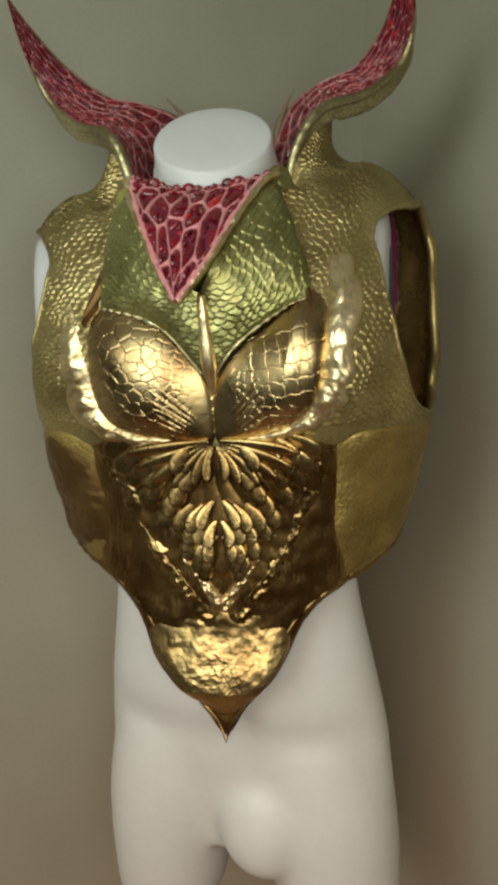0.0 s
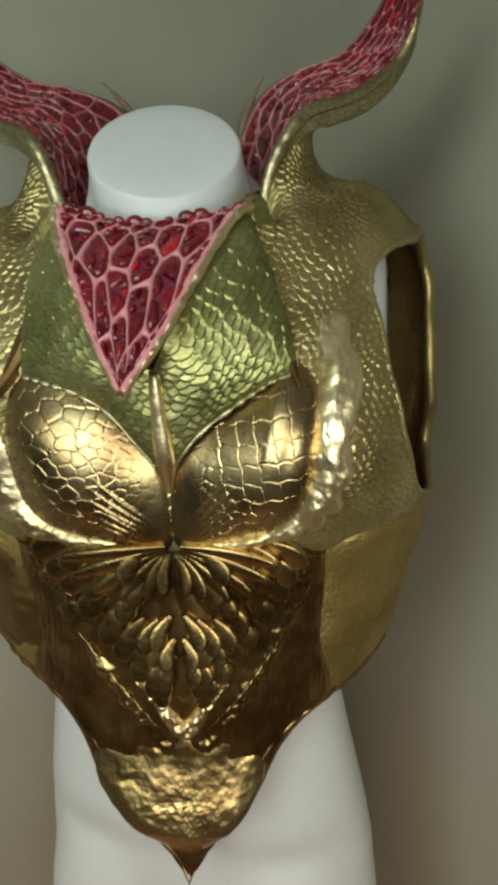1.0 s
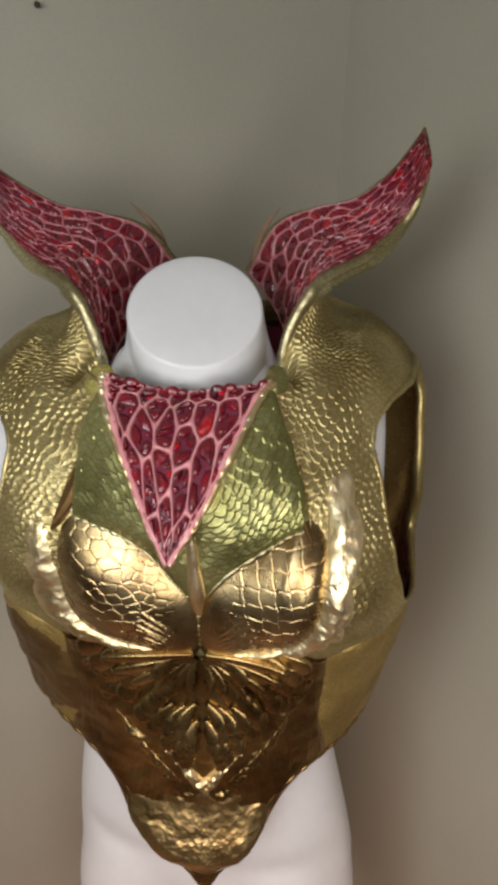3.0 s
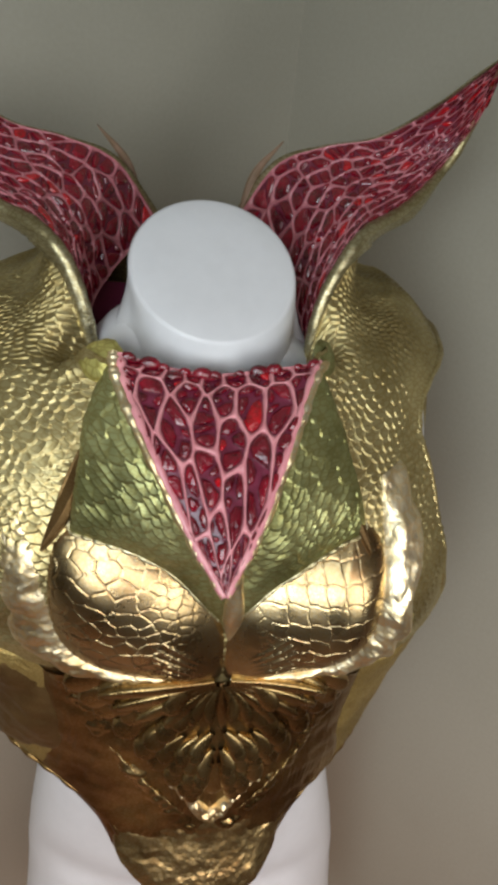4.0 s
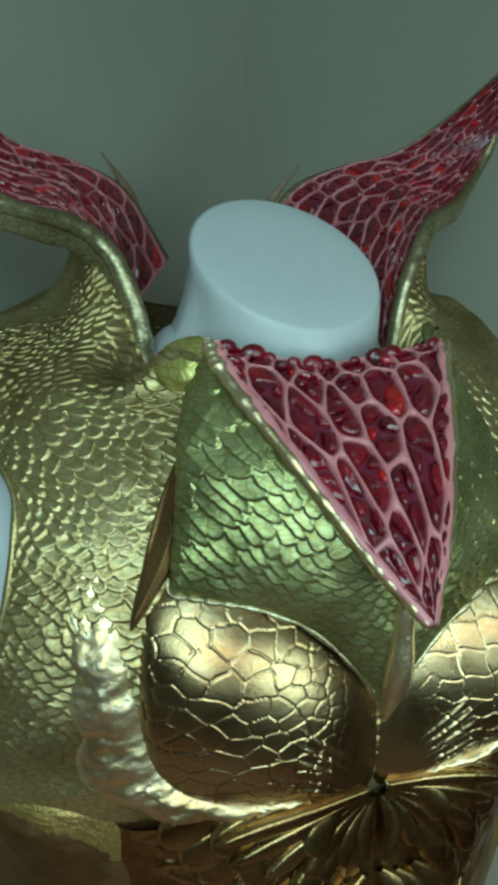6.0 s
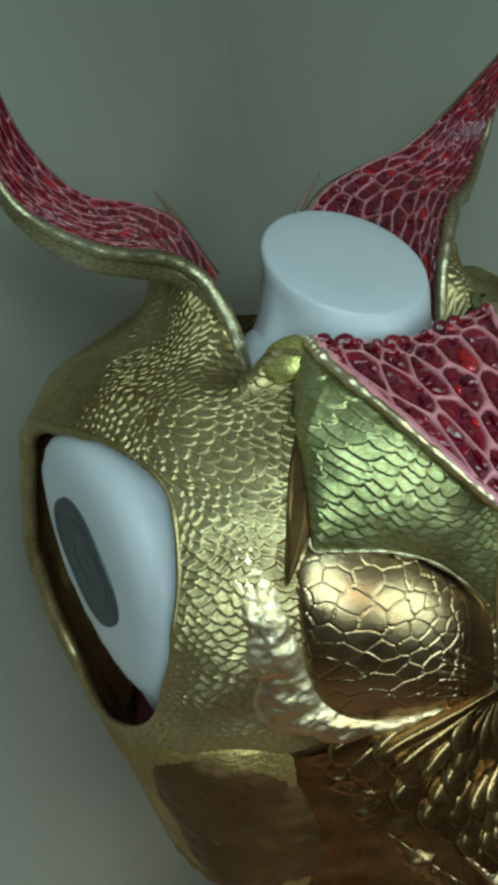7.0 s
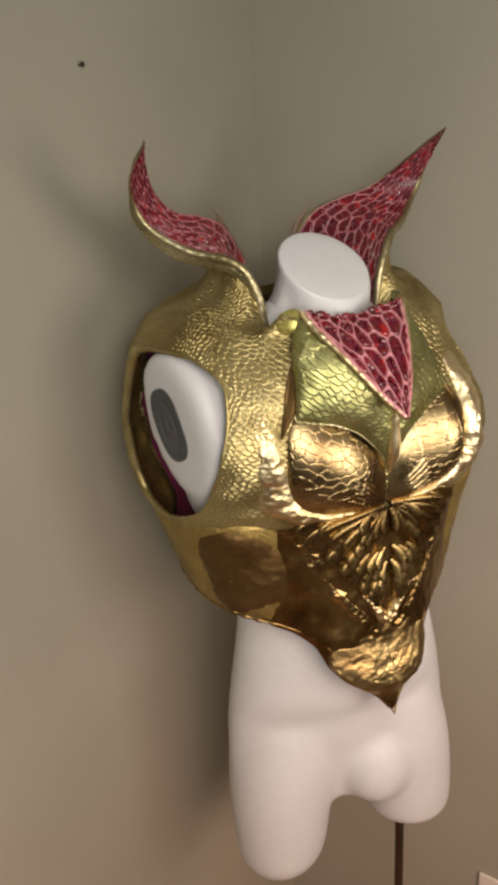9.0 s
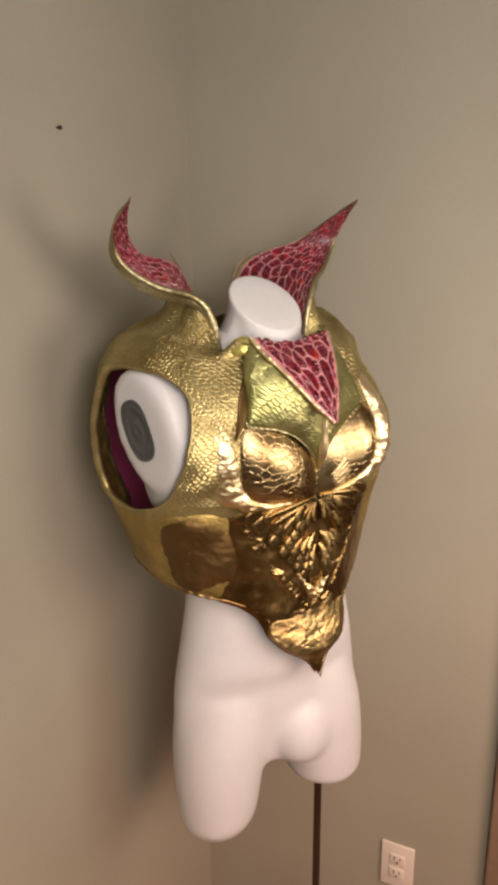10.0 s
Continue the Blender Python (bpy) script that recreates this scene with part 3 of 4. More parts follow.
def build_shell(name, inset, material, label, cols, rows, more, relief, hole=1.0, band=0.0, flank=1, other=1.0):
    """The breast and back piece; above its shoulders it runs on as the slope of the collar."""
    phi = np.linspace(-np.pi, np.pi, cols, endpoint=False)
    s = np.linspace(0, 1, rows)[:, None]
    low, top = hem_at(phi)[None], top_at(phi)[None]
    z = low + (top - low) * s
    ph = np.broadcast_to(phi[None], z.shape)
    p = skin(ph, z)
    length = np.concatenate([np.zeros((1, cols)), np.cumsum(np.linalg.norm(np.diff(p, axis=0), axis=2), axis=0)])
    if more:
        k = np.array(COLLAR_RIM)
        a = np.linspace(0, np.pi, 400)
        rim = np.stack([np.convolve(np.pad(np.interp(a, RIM_AT, k[:, i]), 4, mode="edge"), np.ones(9) / 9, "valid") for i in range(3)], -1)
        hi = np.stack([np.interp(np.abs(phi), a, rim[:, i]) for i in range(3)], -1)
        hi[:, 0] *= np.sign(phi)
        t = np.linspace(0, 1, more + 1)[1:, None, None]
        way = unit(p[-1] - p[-6]) * np.linalg.norm(hi - p[-1], axis=1, keepdims=True) * 0.55
        mid = p[-1] + way
        up = p[-1] * (1 - t) ** 2 + mid * 2 * t * (1 - t) + hi * t ** 2
        # a soft hollow under the wings, so that the collar sweeps up from the shoulder
        side = np.clip((np.abs(phi) - 0.55) / 0.3, 0, 1) * np.clip((2.2 - np.abs(phi)) / 0.5, 0, 1)
        up = up - (t * (1 - t) * 4 * 0.012) * side[None, :, None] * np.stack([0.6 * np.sign(phi), 0 * phi, 1 + 0 * phi], -1)[None]
        length = np.concatenate([length, length[-1] + np.cumsum(np.linalg.norm(np.diff(np.concatenate([p[-1:], up]), axis=0), axis=2), axis=0)])
        p = np.concatenate([p, up])
        rows += more
    n = unit(np.cross(np.roll(p, -1, 1) - np.roll(p, 1, 1), np.gradient(p, axis=0)))
    h = np.zeros(p.shape[:2])
    if relief:
        v0 = length + hem_at(phi)[None] * 0.8
        u, v = wavering(phi[None] * 0.19 + 0 * v0, v0)
        h = scale_relief(u / 0.0082, v / 0.0052) * 0.0034 * np.clip((p[..., 2] + 0.05) / 0.05, 0.15, 1) * np.where(p[..., 2] < 0.015, np.clip((np.abs(phi)[None] - 0.66) / 0.15, 0.1, 1), 1)
        h *= 0.65 + 0.35 * np.sin(u * 55 + 2 * np.sin(v * 40)) * np.sin(v * 47 + 1.0)
    under = np.clip((0.72 - np.abs(phi)[None]) / 0.08, 0, 1) * np.clip((-0.004 - p[..., 2]) / 0.012, 0, 1)
    p = (p + n * (h - inset - 0.006 * under)[..., None]).reshape(-1, 3)
    faces = np.array(grid_faces(rows, cols, True))
    r = hole_side(p) / np.where(p[:, 0] > 0, hole, hole * other)
    inside = (r < 1) & (np.abs(p[:, 0]) > 0.1)
    if band:
        faces = faces[((r < band) & (p[:, 0] * flank > 0.1))[faces].all(axis=1)]
    if relief or band:
        # the rim of the armhole is drawn onto its outline
        faces = faces[~inside[faces].all(axis=1)]
        move = inside & np.isin(np.arange(len(p)), faces)
        for _ in range(3):
            p[move, 1:] = HOLE_C + (p[move][:, 1:] - HOLE_C) / (hole_side(p[move]) / hole)[:, None]
        yz = p[move][:, 1:]
        p[move, 0] = np.sign(p[move, 0]) * (side_x(yz[:, 0], yz[:, 1]) - inset)
    else:
        faces = faces[~inside[faces].any(axis=1)]
    used = np.unique(faces)
    index = np.full(len(p), -1)
    index[used] = np.arange(len(used))
    return finish(name, settle(p[used]), [tuple(f) for f in index[faces].tolist()], material, armour, label)


build_shell("shell", 0.0, OLIVE, "olive gold leather shell with small scales", 1500, 480, 110, True)
build_shell("lining", 0.009, LINING, "magenta lining inside the shell", 240, 90, 0, False, 1.30, other=1.23)
for s in (1, -1):
    build_shell("armhole_facing", 0.0045, FACING, "smooth brown-gold leather facing inside the armhole", 720, 200, 40, False, 1.0, 1.36 if s > 0 else 1.66, s)

# gold piping round the armholes
for s in (1, -1):
    outline = hole_points(140)
    q = outline
    for _ in range(6):
        q = HOLE_C + (outline - HOLE_C) / np.stack(hole_fit(s, q[:, 0], q[:, 1]), -1)
    pts = settle(np.stack([s * (side_x(q[:, 0], q[:, 1]) + 0.001), q[:, 0], q[:, 1]], -1))
    v, f = tube(pts, np.interp(q[:, 0], [-0.03, 0.03, 0.12, 0.19], [0.0018, 0.0028, 0.0054, 0.0062]) + 0.0003 * np.sin(np.arange(140) * 0.9), 12, closed=True, up=(1, 0, 0))
    finish("armhole_piping", v, f, OLIVE, armour, "rolled olive gold rim")

# rolled lower hem
ph = np.linspace(-np.pi, np.pi, 420, endpoint=False)
v, f = tube(settle(skin(ph, hem_at(ph))), 0.0021 + 0.0006 * np.sin(np.arange(420) * 0.83), 8, closed=True, up=(0, 0, 1))
finish("hem_piping", v, f, BROWNFOIL, armour)


def patch(name, outline, centre, material, label, thick=0.003, dome=0.0, rings=40, around=140, relief=None, edge=0.12, mirror=1, at_side=False):
    """A raised piece on the armour's front, bounded by a smooth outline of (x, z)."""
    o = loop_points(outline, around)
    c = np.array(centre, float)
    r = np.linspace(0, 1, rings)[1:]
    q = c + r[:, None, None] * (o - c)[None]
    q = np.concatenate([c[None], q.reshape(-1, 2)])
    rr = np.concatenate([[0], np.repeat(r, around)])
    k = np.clip((1 - rr) / edge, 0, 1)
    off = thick * k * (2 - k) - 0.0012 + dome * (1 - rr ** 2)
    if relief is not None:
        off = off + relief(q[:, 0], q[:, 1]) * np.clip((1 - rr) / 0.06, 0, 1)
    if at_side:
        p = skin(q[:, 0], q[:, 1]) + skin_normal(q[:, 0], q[:, 1]) * off[:, None]
    else:
        p = front(q[:, 0], q[:, 1], off)
    p = settle(p * np.array((mirror, 1, 1)))
    faces = [(0, 1 + j, 1 + (j + 1) % around) for j in range(around)] + grid_faces(rings - 1, around, True, 1)
    if mirror > 0:
        faces = [g[::-1] for g in faces]
    return finish(name, p, faces, material, armour, label)


def scales(x, z, wide, tall):
    u, v = wavering(x, z)
    return scale_relief(u / wide, v / tall)


def crumple(scale, height, seed):
    def relief(x, z):
        return np.array([height * (noise.noise(Vector((float(i) * scale + seed, float(j) * scale, seed))) + 0.5 * noise.noise(Vector((float(i) * scale * 2.3, float(j) * scale * 2.3, seed + 5)))) for i, j in zip(x, z)])
    return relief


def croc(seed, squared):
    """Relief of crocodile skin: pebbles, small near the middle of the chest and large outside, on one side in rows of squares; and a fan of fine ridges."""
    rng = np.random.RandomState(seed)
    seeds = []
    if squared:
        for j in range(9):
            for i in range(6):
                x, z = 0.036 + 0.0148 * i - 0.0009 * j + rng.uniform(-0.0012, 0.0012), 0.040 + 0.0124 * j + 0.0016 * i + rng.uniform(-0.0010, 0.0010)
                if z - 0.034 > 0.55 * (0.075 - x):
                    seeds.append((x, z))
    for _ in range(6000):
        x, z = rng.uniform(-0.005, 0.12), rng.uniform(0.0, 0.14)
        gap = 0.0062 + (0.0022 if squared else 0.0040) * min(1, max(0, (x - 0.030) / 0.045))
        if squared and z - 0.040 > 0.55 * (0.070 - x):
            continue
        if all((x - a) ** 2 + ((z - b) * 1.15) ** 2 > gap * gap for a, b in seeds):
            seeds.append((x, z))
    seeds = np.array(seeds)
    strokes = [(np.array((0.014 + 0.002 * i, 0.030 - 0.003 * i)), np.array((0.046 + 0.003 * (i % 3), 0.064 - 0.0065 * i))) for i in range(6)]

    def relief(x, z):
        out = np.zeros(len(x))
        for start in range(0, len(x), 8000):
            part_x, part_z = x[start:start + 8000], z[start:start + 8000]
            u, v = part_x + 0.0006 * np.sin(part_z * 420), part_z + 0.0006 * np.sin(part_x * 390)
            d = (np.abs(u[:, None] - seeds[None, :, 0]) ** 3 + np.abs((v[:, None] - seeds[None, :, 1]) * 1.12) ** 3) ** (1 / 3)
            d = np.partition(d, 1, axis=1)[:, :2]
            k = np.clip((d[:, 1] - d[:, 0]) / 0.0011, 0, 1)
            fade = np.clip((part_x - 0.012) / 0.02, 0.15, 1)
            h = 0.0008 * k * (2 - k) * fade
            for a, b in strokes:
                t = np.clip(((part_x - a[0]) * (b - a)[0] + (part_z - a[1]) * (b - a)[1]) / ((b - a) @ (b - a)), 0, 1)
                off = np.hypot(part_x - a[0] - t * (b - a)[0], part_z - a[1] - t * (b - a)[1])
                h = h + 0.0011 * np.sin(np.pi * np.clip(t, 0.05, 0.95)) * np.exp(-(off / 0.0009) ** 2)
            out[start:start + 8000] = h
        return out
    return relief


def pleats(x, z):
    """Crumpled foil: upright wrinkles that fan out a little, over broad soft dents."""
    out = np.zeros(len(x))
    for i, (a, b) in enumerate(zip(x.tolist(), z.tolist())):
        k = a * (1 + 0.8 * (b + 0.1))
        fine = noise.noise(Vector((k * 210, b * 95, 3))) * (0.6 + 0.8 * noise.noise(Vector((a * 40, b * 30, 1))))
        out[i] = 0.0006 * fine + 0.00012 * math.sin(k * 1500 + 5 * noise.noise(Vector((a * 25, b * 40, 2)))) * max(0, 0.6 + noise.noise(Vector((a * 30, b * 30, 5)))) + 0.0017 * noise.noise(Vector((a * 32, b * 24, 7))) + 0.0010 * noise.noise(Vector((a * 80, b * 70, 9)))
    return out


ABDOMEN = [(0, 0.004), (0.06, 0.006), (0.100, 0.004), (0.112, -0.02), (0.112, -0.085), (0.122, -0.120), (0.120, -0.141), (0.097, -0.154), (0.079, -0.172), (0.069, -0.190), (0.061, -0.208), (0.046, -0.232), (0.022, -0.256), (0, -0.284)]
ABDOMEN = ABDOMEN + [(-x, z) for x, z in ABDOMEN[-2:0:-1]]
patch("abdomen_plate", ABDOMEN, (0, -0.11), BROWNFOIL, "crumpled shiny brown-gold foil plate", thick=0.0030, rings=150, around=560, relief=pleats, edge=0.10)

BREAST = {1: [(0.001, 0.062), (0.025, 0.095), (0.053, 0.113), (0.085, 0.128), (0.104, 0.137), (0.126, 0.120), (0.126, 0.088), (0.112, 0.048), (0.086, 0.019), (0.042, 0.007), (0.001, 0.006)],
          -1: [(0.001, 0.064), (0.029, 0.106), (0.055, 0.125), (0.086, 0.134), (0.106, 0.120), (0.109, 0.075), (0.100, 0.030), (0.078, 0.009), (0.040, 0.005), (0.001, 0.006)]}
FLANK = [(0.50, -0.002), (0.47, -0.05), (0.49, -0.09), (0.60, -0.136), (0.75, -0.132), (0.95, -0.127), (1.40, -0.122), (1.70, -0.112), (1.72, -0.06), (1.60, -0.026), (1.20, -0.020), (0.85, 0.000)]
OVAL = [(0.62, -0.002), (0.47, -0.030), (0.46, -0.074), (0.54, -0.112), (0.76, -0.130), (1.06, -0.124), (1.18, -0.086), (1.12, -0.034), (0.90, -0.006)]
for s, seed in ((1, 4), (-1, 9)):
    patch("breast_panel", BREAST[s], (0.064 if s > 0 else 0.056, 0.050), CROC, "crocodile-embossed gold panel", thick=0.002, dome=0.016, rings=120, around=420, relief=croc(seed, s > 0), mirror=s)
    patch("flank_panel", FLANK, (1.05, -0.055), MATTGOLD, "matt rough yellow-gold leather panel", thick=0.0028, dome=0.003, rings=90, around=300, mirror=s, at_side=True, relief=lambda x, z: crumple(45, 0.0012, 8.0)(x * 0.16, z) + 0.0012 * scales(x * 0.16, z, 0.0062, 0.0052), edge=0.2)
    # The oval's brown holds the dark reflection on this flank in its colour.
    if s < 0:
        patch("flank_patch", OVAL, (0.80, -0.060), BROWNLEATHER, "wrinkled oval patch, brown-gold with a dark reflection in its colour", thick=0.0076, dome=0.001, rings=50, around=160, mirror=s, at_side=True, relief=lambda x, z: crumple(30, 0.0022, 3.0)(x * 0.16, z) + crumple(140, 0.0005, 5.0)(x * 0.16, z), edge=0.4)

# padded golden rolls that frame the chest
ROLL = {1: [(0.128, 0.158), (0.138, 0.122), (0.132, 0.088), (0.121, 0.060), (0.104, 0.037), (0.079, 0.020), (0.045, 0.011), (0.006, 0.008)],
        -1: [(0.130, 0.160), (0.124, 0.118), (0.120, 0.078), (0.112, 0.040), (0.096, 0.018), (0.072, 0.010), (0.045, 0.008), (0.006, 0.007)]}
for s in (1, -1):
    n, m = 190, 34
    q = curve_points(ROLL[s], n)
    k = np.linspace(0, 1, n)
    d = unit(np.gradient(q, axis=0))
    out = np.stack([-d[:, 1], d[:, 0]], -1)
    w = np.linspace(-1, 1, m)
    torn = 0.95 + 0.36 * (np.abs(np.sin(k * 24 + 1.1 * np.sin(k * 9 + s))) - 0.6) * np.interp(k, [0, 0.6, 0.8], [1, 1, 0.2])
    reach = np.where(w < 0, 0.014 + 0 * torn[:, None], (0.020 if s > 0 else 0.018) * torn[:, None]) * np.interp(k, [0, 0.1, 0.35, 0.50, 0.72, 1], [0.7, 1, 1, 1, 0.50, 0.22] if s > 0 else [0.6, 0.85, 1.0, 1.1, 0.60, 0.25])[:, None]
    p = q[:, None] + out[:, None] * (w[None] * reach)[..., None]
    bump = np.where(w < 0, (0.5 + 0.5 * np.cos(np.pi * w)) ** 0.5, (1 - np.abs(w) ** 3) ** (0.7 if s > 0 else 1.0))
    tall = (0.0130 if s > 0 else 0.0095) * np.interp(k, [0, 0.08, 0.2, 0.6, 0.8, 1], [0.25, 0.8, 1, 0.95, 0.75, 0.45] if s > 0 else [0.1, 0.35, 0.6, 1.05, 0.8, 0.5])
    x, z = p[..., 0].ravel(), p[..., 1].ravel()
    flake = scales(x, z, 0.0170, 0.0140) * 0.0010 + np.maximum(crumple(48, 0.0030 if s > 0 else 0.0022, 2.0 + s)(x, z), -0.0016) + crumple(130, 0.0009, 6.0 + s)(x, z)
    h = (tall[:, None] * bump[None]).ravel() + flake * np.repeat(np.ones(n), m) * np.tile(np.clip(np.cos(w * np.pi / 2) * 2, 0, 1), n) - 0.001
    v = front(np.maximum(x, 0.0005), z, h) * np.array((s, 1, 1))
    finish("chest_roll", v, grid_faces(n, m) if s > 0 else [g[::-1] for g in grid_faces(n, m)], BRIGHT, armour, "padded bright gold crest of layered scales")

# ornaments between the chest and the lower point
BELLY = [(0, -0.146), (0.016, -0.164), (0.034, -0.156), (0.052, -0.170), (0.066, -0.172), (0.063, -0.200), (0.048, -0.226), (0.025, -0.251), (0, -0.268), (-0.025, -0.251), (-0.048, -0.226), (-0.063, -0.200), (-0.066, -0.172), (-0.050, -0.164), (-0.036, -0.152), (-0.016, -0.166)]
patch("belly_plate", BELLY, (0, -0.215), FOIL, "crumpled golden foil swell above the lower point", thick=0.0036, dome=0.001, rings=70, around=240, edge=0.35,
      relief=lambda x, z: 0.0009 * scales(x, z, 0.0062, 0.0050) * np.exp(-(x / 0.026) ** 2 - ((z + 0.222) / 0.02) ** 2) + crumple(55, 0.0014, 1.5)(x, z) + crumple(150, 0.0006, 2.5)(x, z) + 0.0145 * np.sin(np.clip((-0.176 - z) / 0.072, 0, 1) * np.pi / 2) ** 1.2 * np.clip((z + 0.268) / 0.03, 0, 1))
YOKE = [(0.063, 0.198), (0.076, 0.176), (0.094, 0.156), (0.108, 0.143), (0.128, 0.147), (0.144, 0.164), (0.153, 0.184), (0.150, 0.203), (0.128, 0.214), (0.092, 0.212)]
DART = [(0.062, 0.200), (0.080, 0.182), (0.100, 0.150), (0.111, 0.112), (0.094, 0.134), (0.073, 0.168)]


def fold(x, z):
    """A sharp crease along the dart's length."""
    a, b = np.array((0.060, 0.200)), np.array((0.108, 0.114))
    d = (b - a) / np.linalg.norm(b - a)
    off = (x - a[0]) * d[1] - (z - a[1]) * d[0]
    return 0.004 * np.clip(1 - np.abs(off + 0.002) / 0.006, 0, 1)


for s in (1, -1):
    patch("yoke", YOKE, (0.112, 0.182), OLIVE, "olive gold shoulder yoke of rounded scales", thick=0.0012, dome=0.002, rings=110, around=340, mirror=s,
          relief=lambda x, z: 0.0019 * scales(x, z, 0.0082, 0.0054))
    patch("dart", DART, (0.087, 0.158), BROWNLEATHER, "folded leaf-shaped dart", thick=0.007, rings=30, around=120, mirror=s, relief=fold, edge=0.2)


def feather(tip, root, width, lift, material, curl=0.0):
    """A leaf-shaped scale that lies on the armour: a thin shell with a raised rounded tip, one long edge prouder than the other."""
    tip, root = np.array(tip, float), np.array(root, float)
    d = tip - root
    side = np.array((-d[1], d[0])) / np.linalg.norm(d)
    t, u = np.meshgrid(np.linspace(0, 1, 20), np.linspace(-1, 1, 13), indexing="ij")
    w = width * (0.30 + 0.70 * np.sin(np.minimum(t * 1.3, 1) * np.pi / 2)) * np.sqrt(np.clip(1 - np.clip((t - 0.68) / 0.32, 0, 1) ** 2, 0, 1)) + 0.0002
    q = root + d * t[..., None] + side * (u * w + curl * np.sin(t * np.pi))[..., None]
    h = 0.0032 + lift * (0.40 + 0.60 * t) + 0.0013 * (1 - u * u) * np.sin(np.clip(t * 1.2, 0, 1) * np.pi * 0.6) + 0.0008 * u * np.sign(curl + 1e-9) * t - 0.0016 * np.abs(u) ** 6
    h = h - np.where((t > 0.985) | (np.abs(u) > 0.99), 0.003, 0)
    verts = front(q[..., 0].ravel(), q[..., 1].ravel(), h.ravel())
    return finish("feather_scale", verts, [g[::-1] for g in grid_faces(20, 13)], material, armour)


VPANEL = [(0, 0.002), (0.045, 0.0), (0.084, -0.004), (0.068, -0.036), (0.044, -0.076), (0.019, -0.112), (0, -0.130), (-0.019, -0.112), (-0.044, -0.076), (-0.068, -0.036), (-0.084, -0.004), (-0.045, 0.0)]


def leaf_lines(x, z):
    """Fine folds that fan out from the middle under the chest."""
    r, k = np.hypot(x, z - 0.012), np.arctan2(x, 0.012 - z)
    return 0.0012 * np.abs(np.sin(k * 11 + 0.9 * np.sin(r * 60))) * np.clip(r / 0.03, 0.2, 1)


patch("petal_panel", VPANEL, (0, -0.045), BROWNFOIL, "gold panel under layered petals that open downwards", thick=0.003, dome=0.001, rings=90, around=320, relief=leaf_lines, edge=0.15)


# rows of shell-like scales that lean towards both arms of the V, the upper ones over the lower
for s in (1, -1):
    arm = curve_points([(0.086, -0.010), (0.069, -0.040), (0.046, -0.078), (0.024, -0.110), (0.008, -0.134)], 60)
    for row, (near, count, wide, lift) in enumerate(((1.10, 9, 0.0104, 0.0036), (0.90, 8, 0.0100, 0.0054), (0.70, 6, 0.0096, 0.0072), (0.48, 4, 0.0090, 0.0090))):
        for i in range(count - 1, -1, -1):
            k = (i + 0.4 + 0.2 * math.sin(i * 2.1 + row)) / count
            a = arm[int(k * 57)]
            tip = np.array((a[0] * near, a[1] * (0.55 + 0.45 * near) - 0.006 * (1 - near)))
            reach = 0.026 + 0.010 * (1 - k)
            way = np.array((-0.62 + 0.35 * k, 0.78 + 0.1 * k))
            root = tip + way / np.linalg.norm(way) * reach
            root[0] = max(root[0], 0.003)
            root[1] = min(root[1], 0.010)
            feather((s * tip[0], tip[1]), (s * root[0], root[1]), wide * (1 - 0.25 * k), lift + 0.0016 * (1 - k) + 0.0006 * math.sin(i * 2.2 + row), PETAL, s * 0.003)
    # long petals that leave the middle under the chest
    for i, (k, r) in enumerate(((1.36, 0.078), (1.16, 0.076), (0.95, 0.070), (0.72, 0.060), (0.46, 0.048), (0.20, 0.040))):
        feather((s * math.sin(k) * r, 0.010 - math.cos(k) * r), (s * math.sin(k + 0.1) * 0.006, 0.010 - math.cos(k) * 0.006), 0.0058, 0.0108 - 0.0004 * i, PETAL, s * 0.003)
    # crumpled bright foil outside the petals
    n, m = 120, 17
    q = curve_points([(0.100, -0.006), (0.088, -0.040), (0.066, -0.092), (0.040, -0.136), (0.014, -0.168)], n)
    d = unit(np.gradient(q, axis=0))
    d = np.stack([-d[:, 1], d[:, 0]], -1)
    w = np.linspace(-1, 1, m)
    p = q[:, None] + d[:, None] * (w[None] * (0.0110 + 0.0040 * np.sin(np.arange(n) * 0.31 + s) * np.sin(np.arange(n) * 0.13))[:, None])[..., None]
    x, z = p[..., 0].ravel(), p[..., 1].ravel()
    h = np.tile(0.0036 * (1 - np.abs(w) ** 2), n) + (crumple(75, 0.0030, 31.0 + s)(x, z) + crumple(170, 0.0009, 33.0 + s)(x, z)) * np.tile(1 - w ** 2, n) - 0.001
    finish("crumpled_band", front(x, z, h) * np.array((s, 1, 1)), grid_faces(n, m) if s > 0 else [g[::-1] for g in grid_faces(n, m)], PETAL, armour, "crumpled gold foil band beside the petals")
# the bright folded chevron at the lower end of the V
CHEVRON = curve_points([(-0.036, -0.104), (-0.019, -0.127), (0.0, -0.152), (0.019, -0.127), (0.036, -0.104)], 90)
w = np.linspace(-1, 1, 15)
side = unit(np.gradient(CHEVRON, axis=0))
side = np.stack([-side[:, 1], side[:, 0]], -1)
q = CHEVRON[:, None] + side[:, None] * (w[None] * np.interp(np.linspace(0, 1, 90), [0, 0.3, 0.5, 0.7, 1], [0.002, 0.006, 0.010, 0.006, 0.002])[:, None])[..., None]
x, z = q[..., 0].ravel(), q[..., 1].ravel()
h = np.tile(0.0068 * (1 - np.abs(w) ** 2.5), 90) + crumple(120, 0.0055, 11.0)(x, z) * np.tile(1 - w ** 2, 90)
finish("chevron", front(x, z, h), grid_faces(90, 15), BRIGHT, armour, "bright crumpled gold chevron")
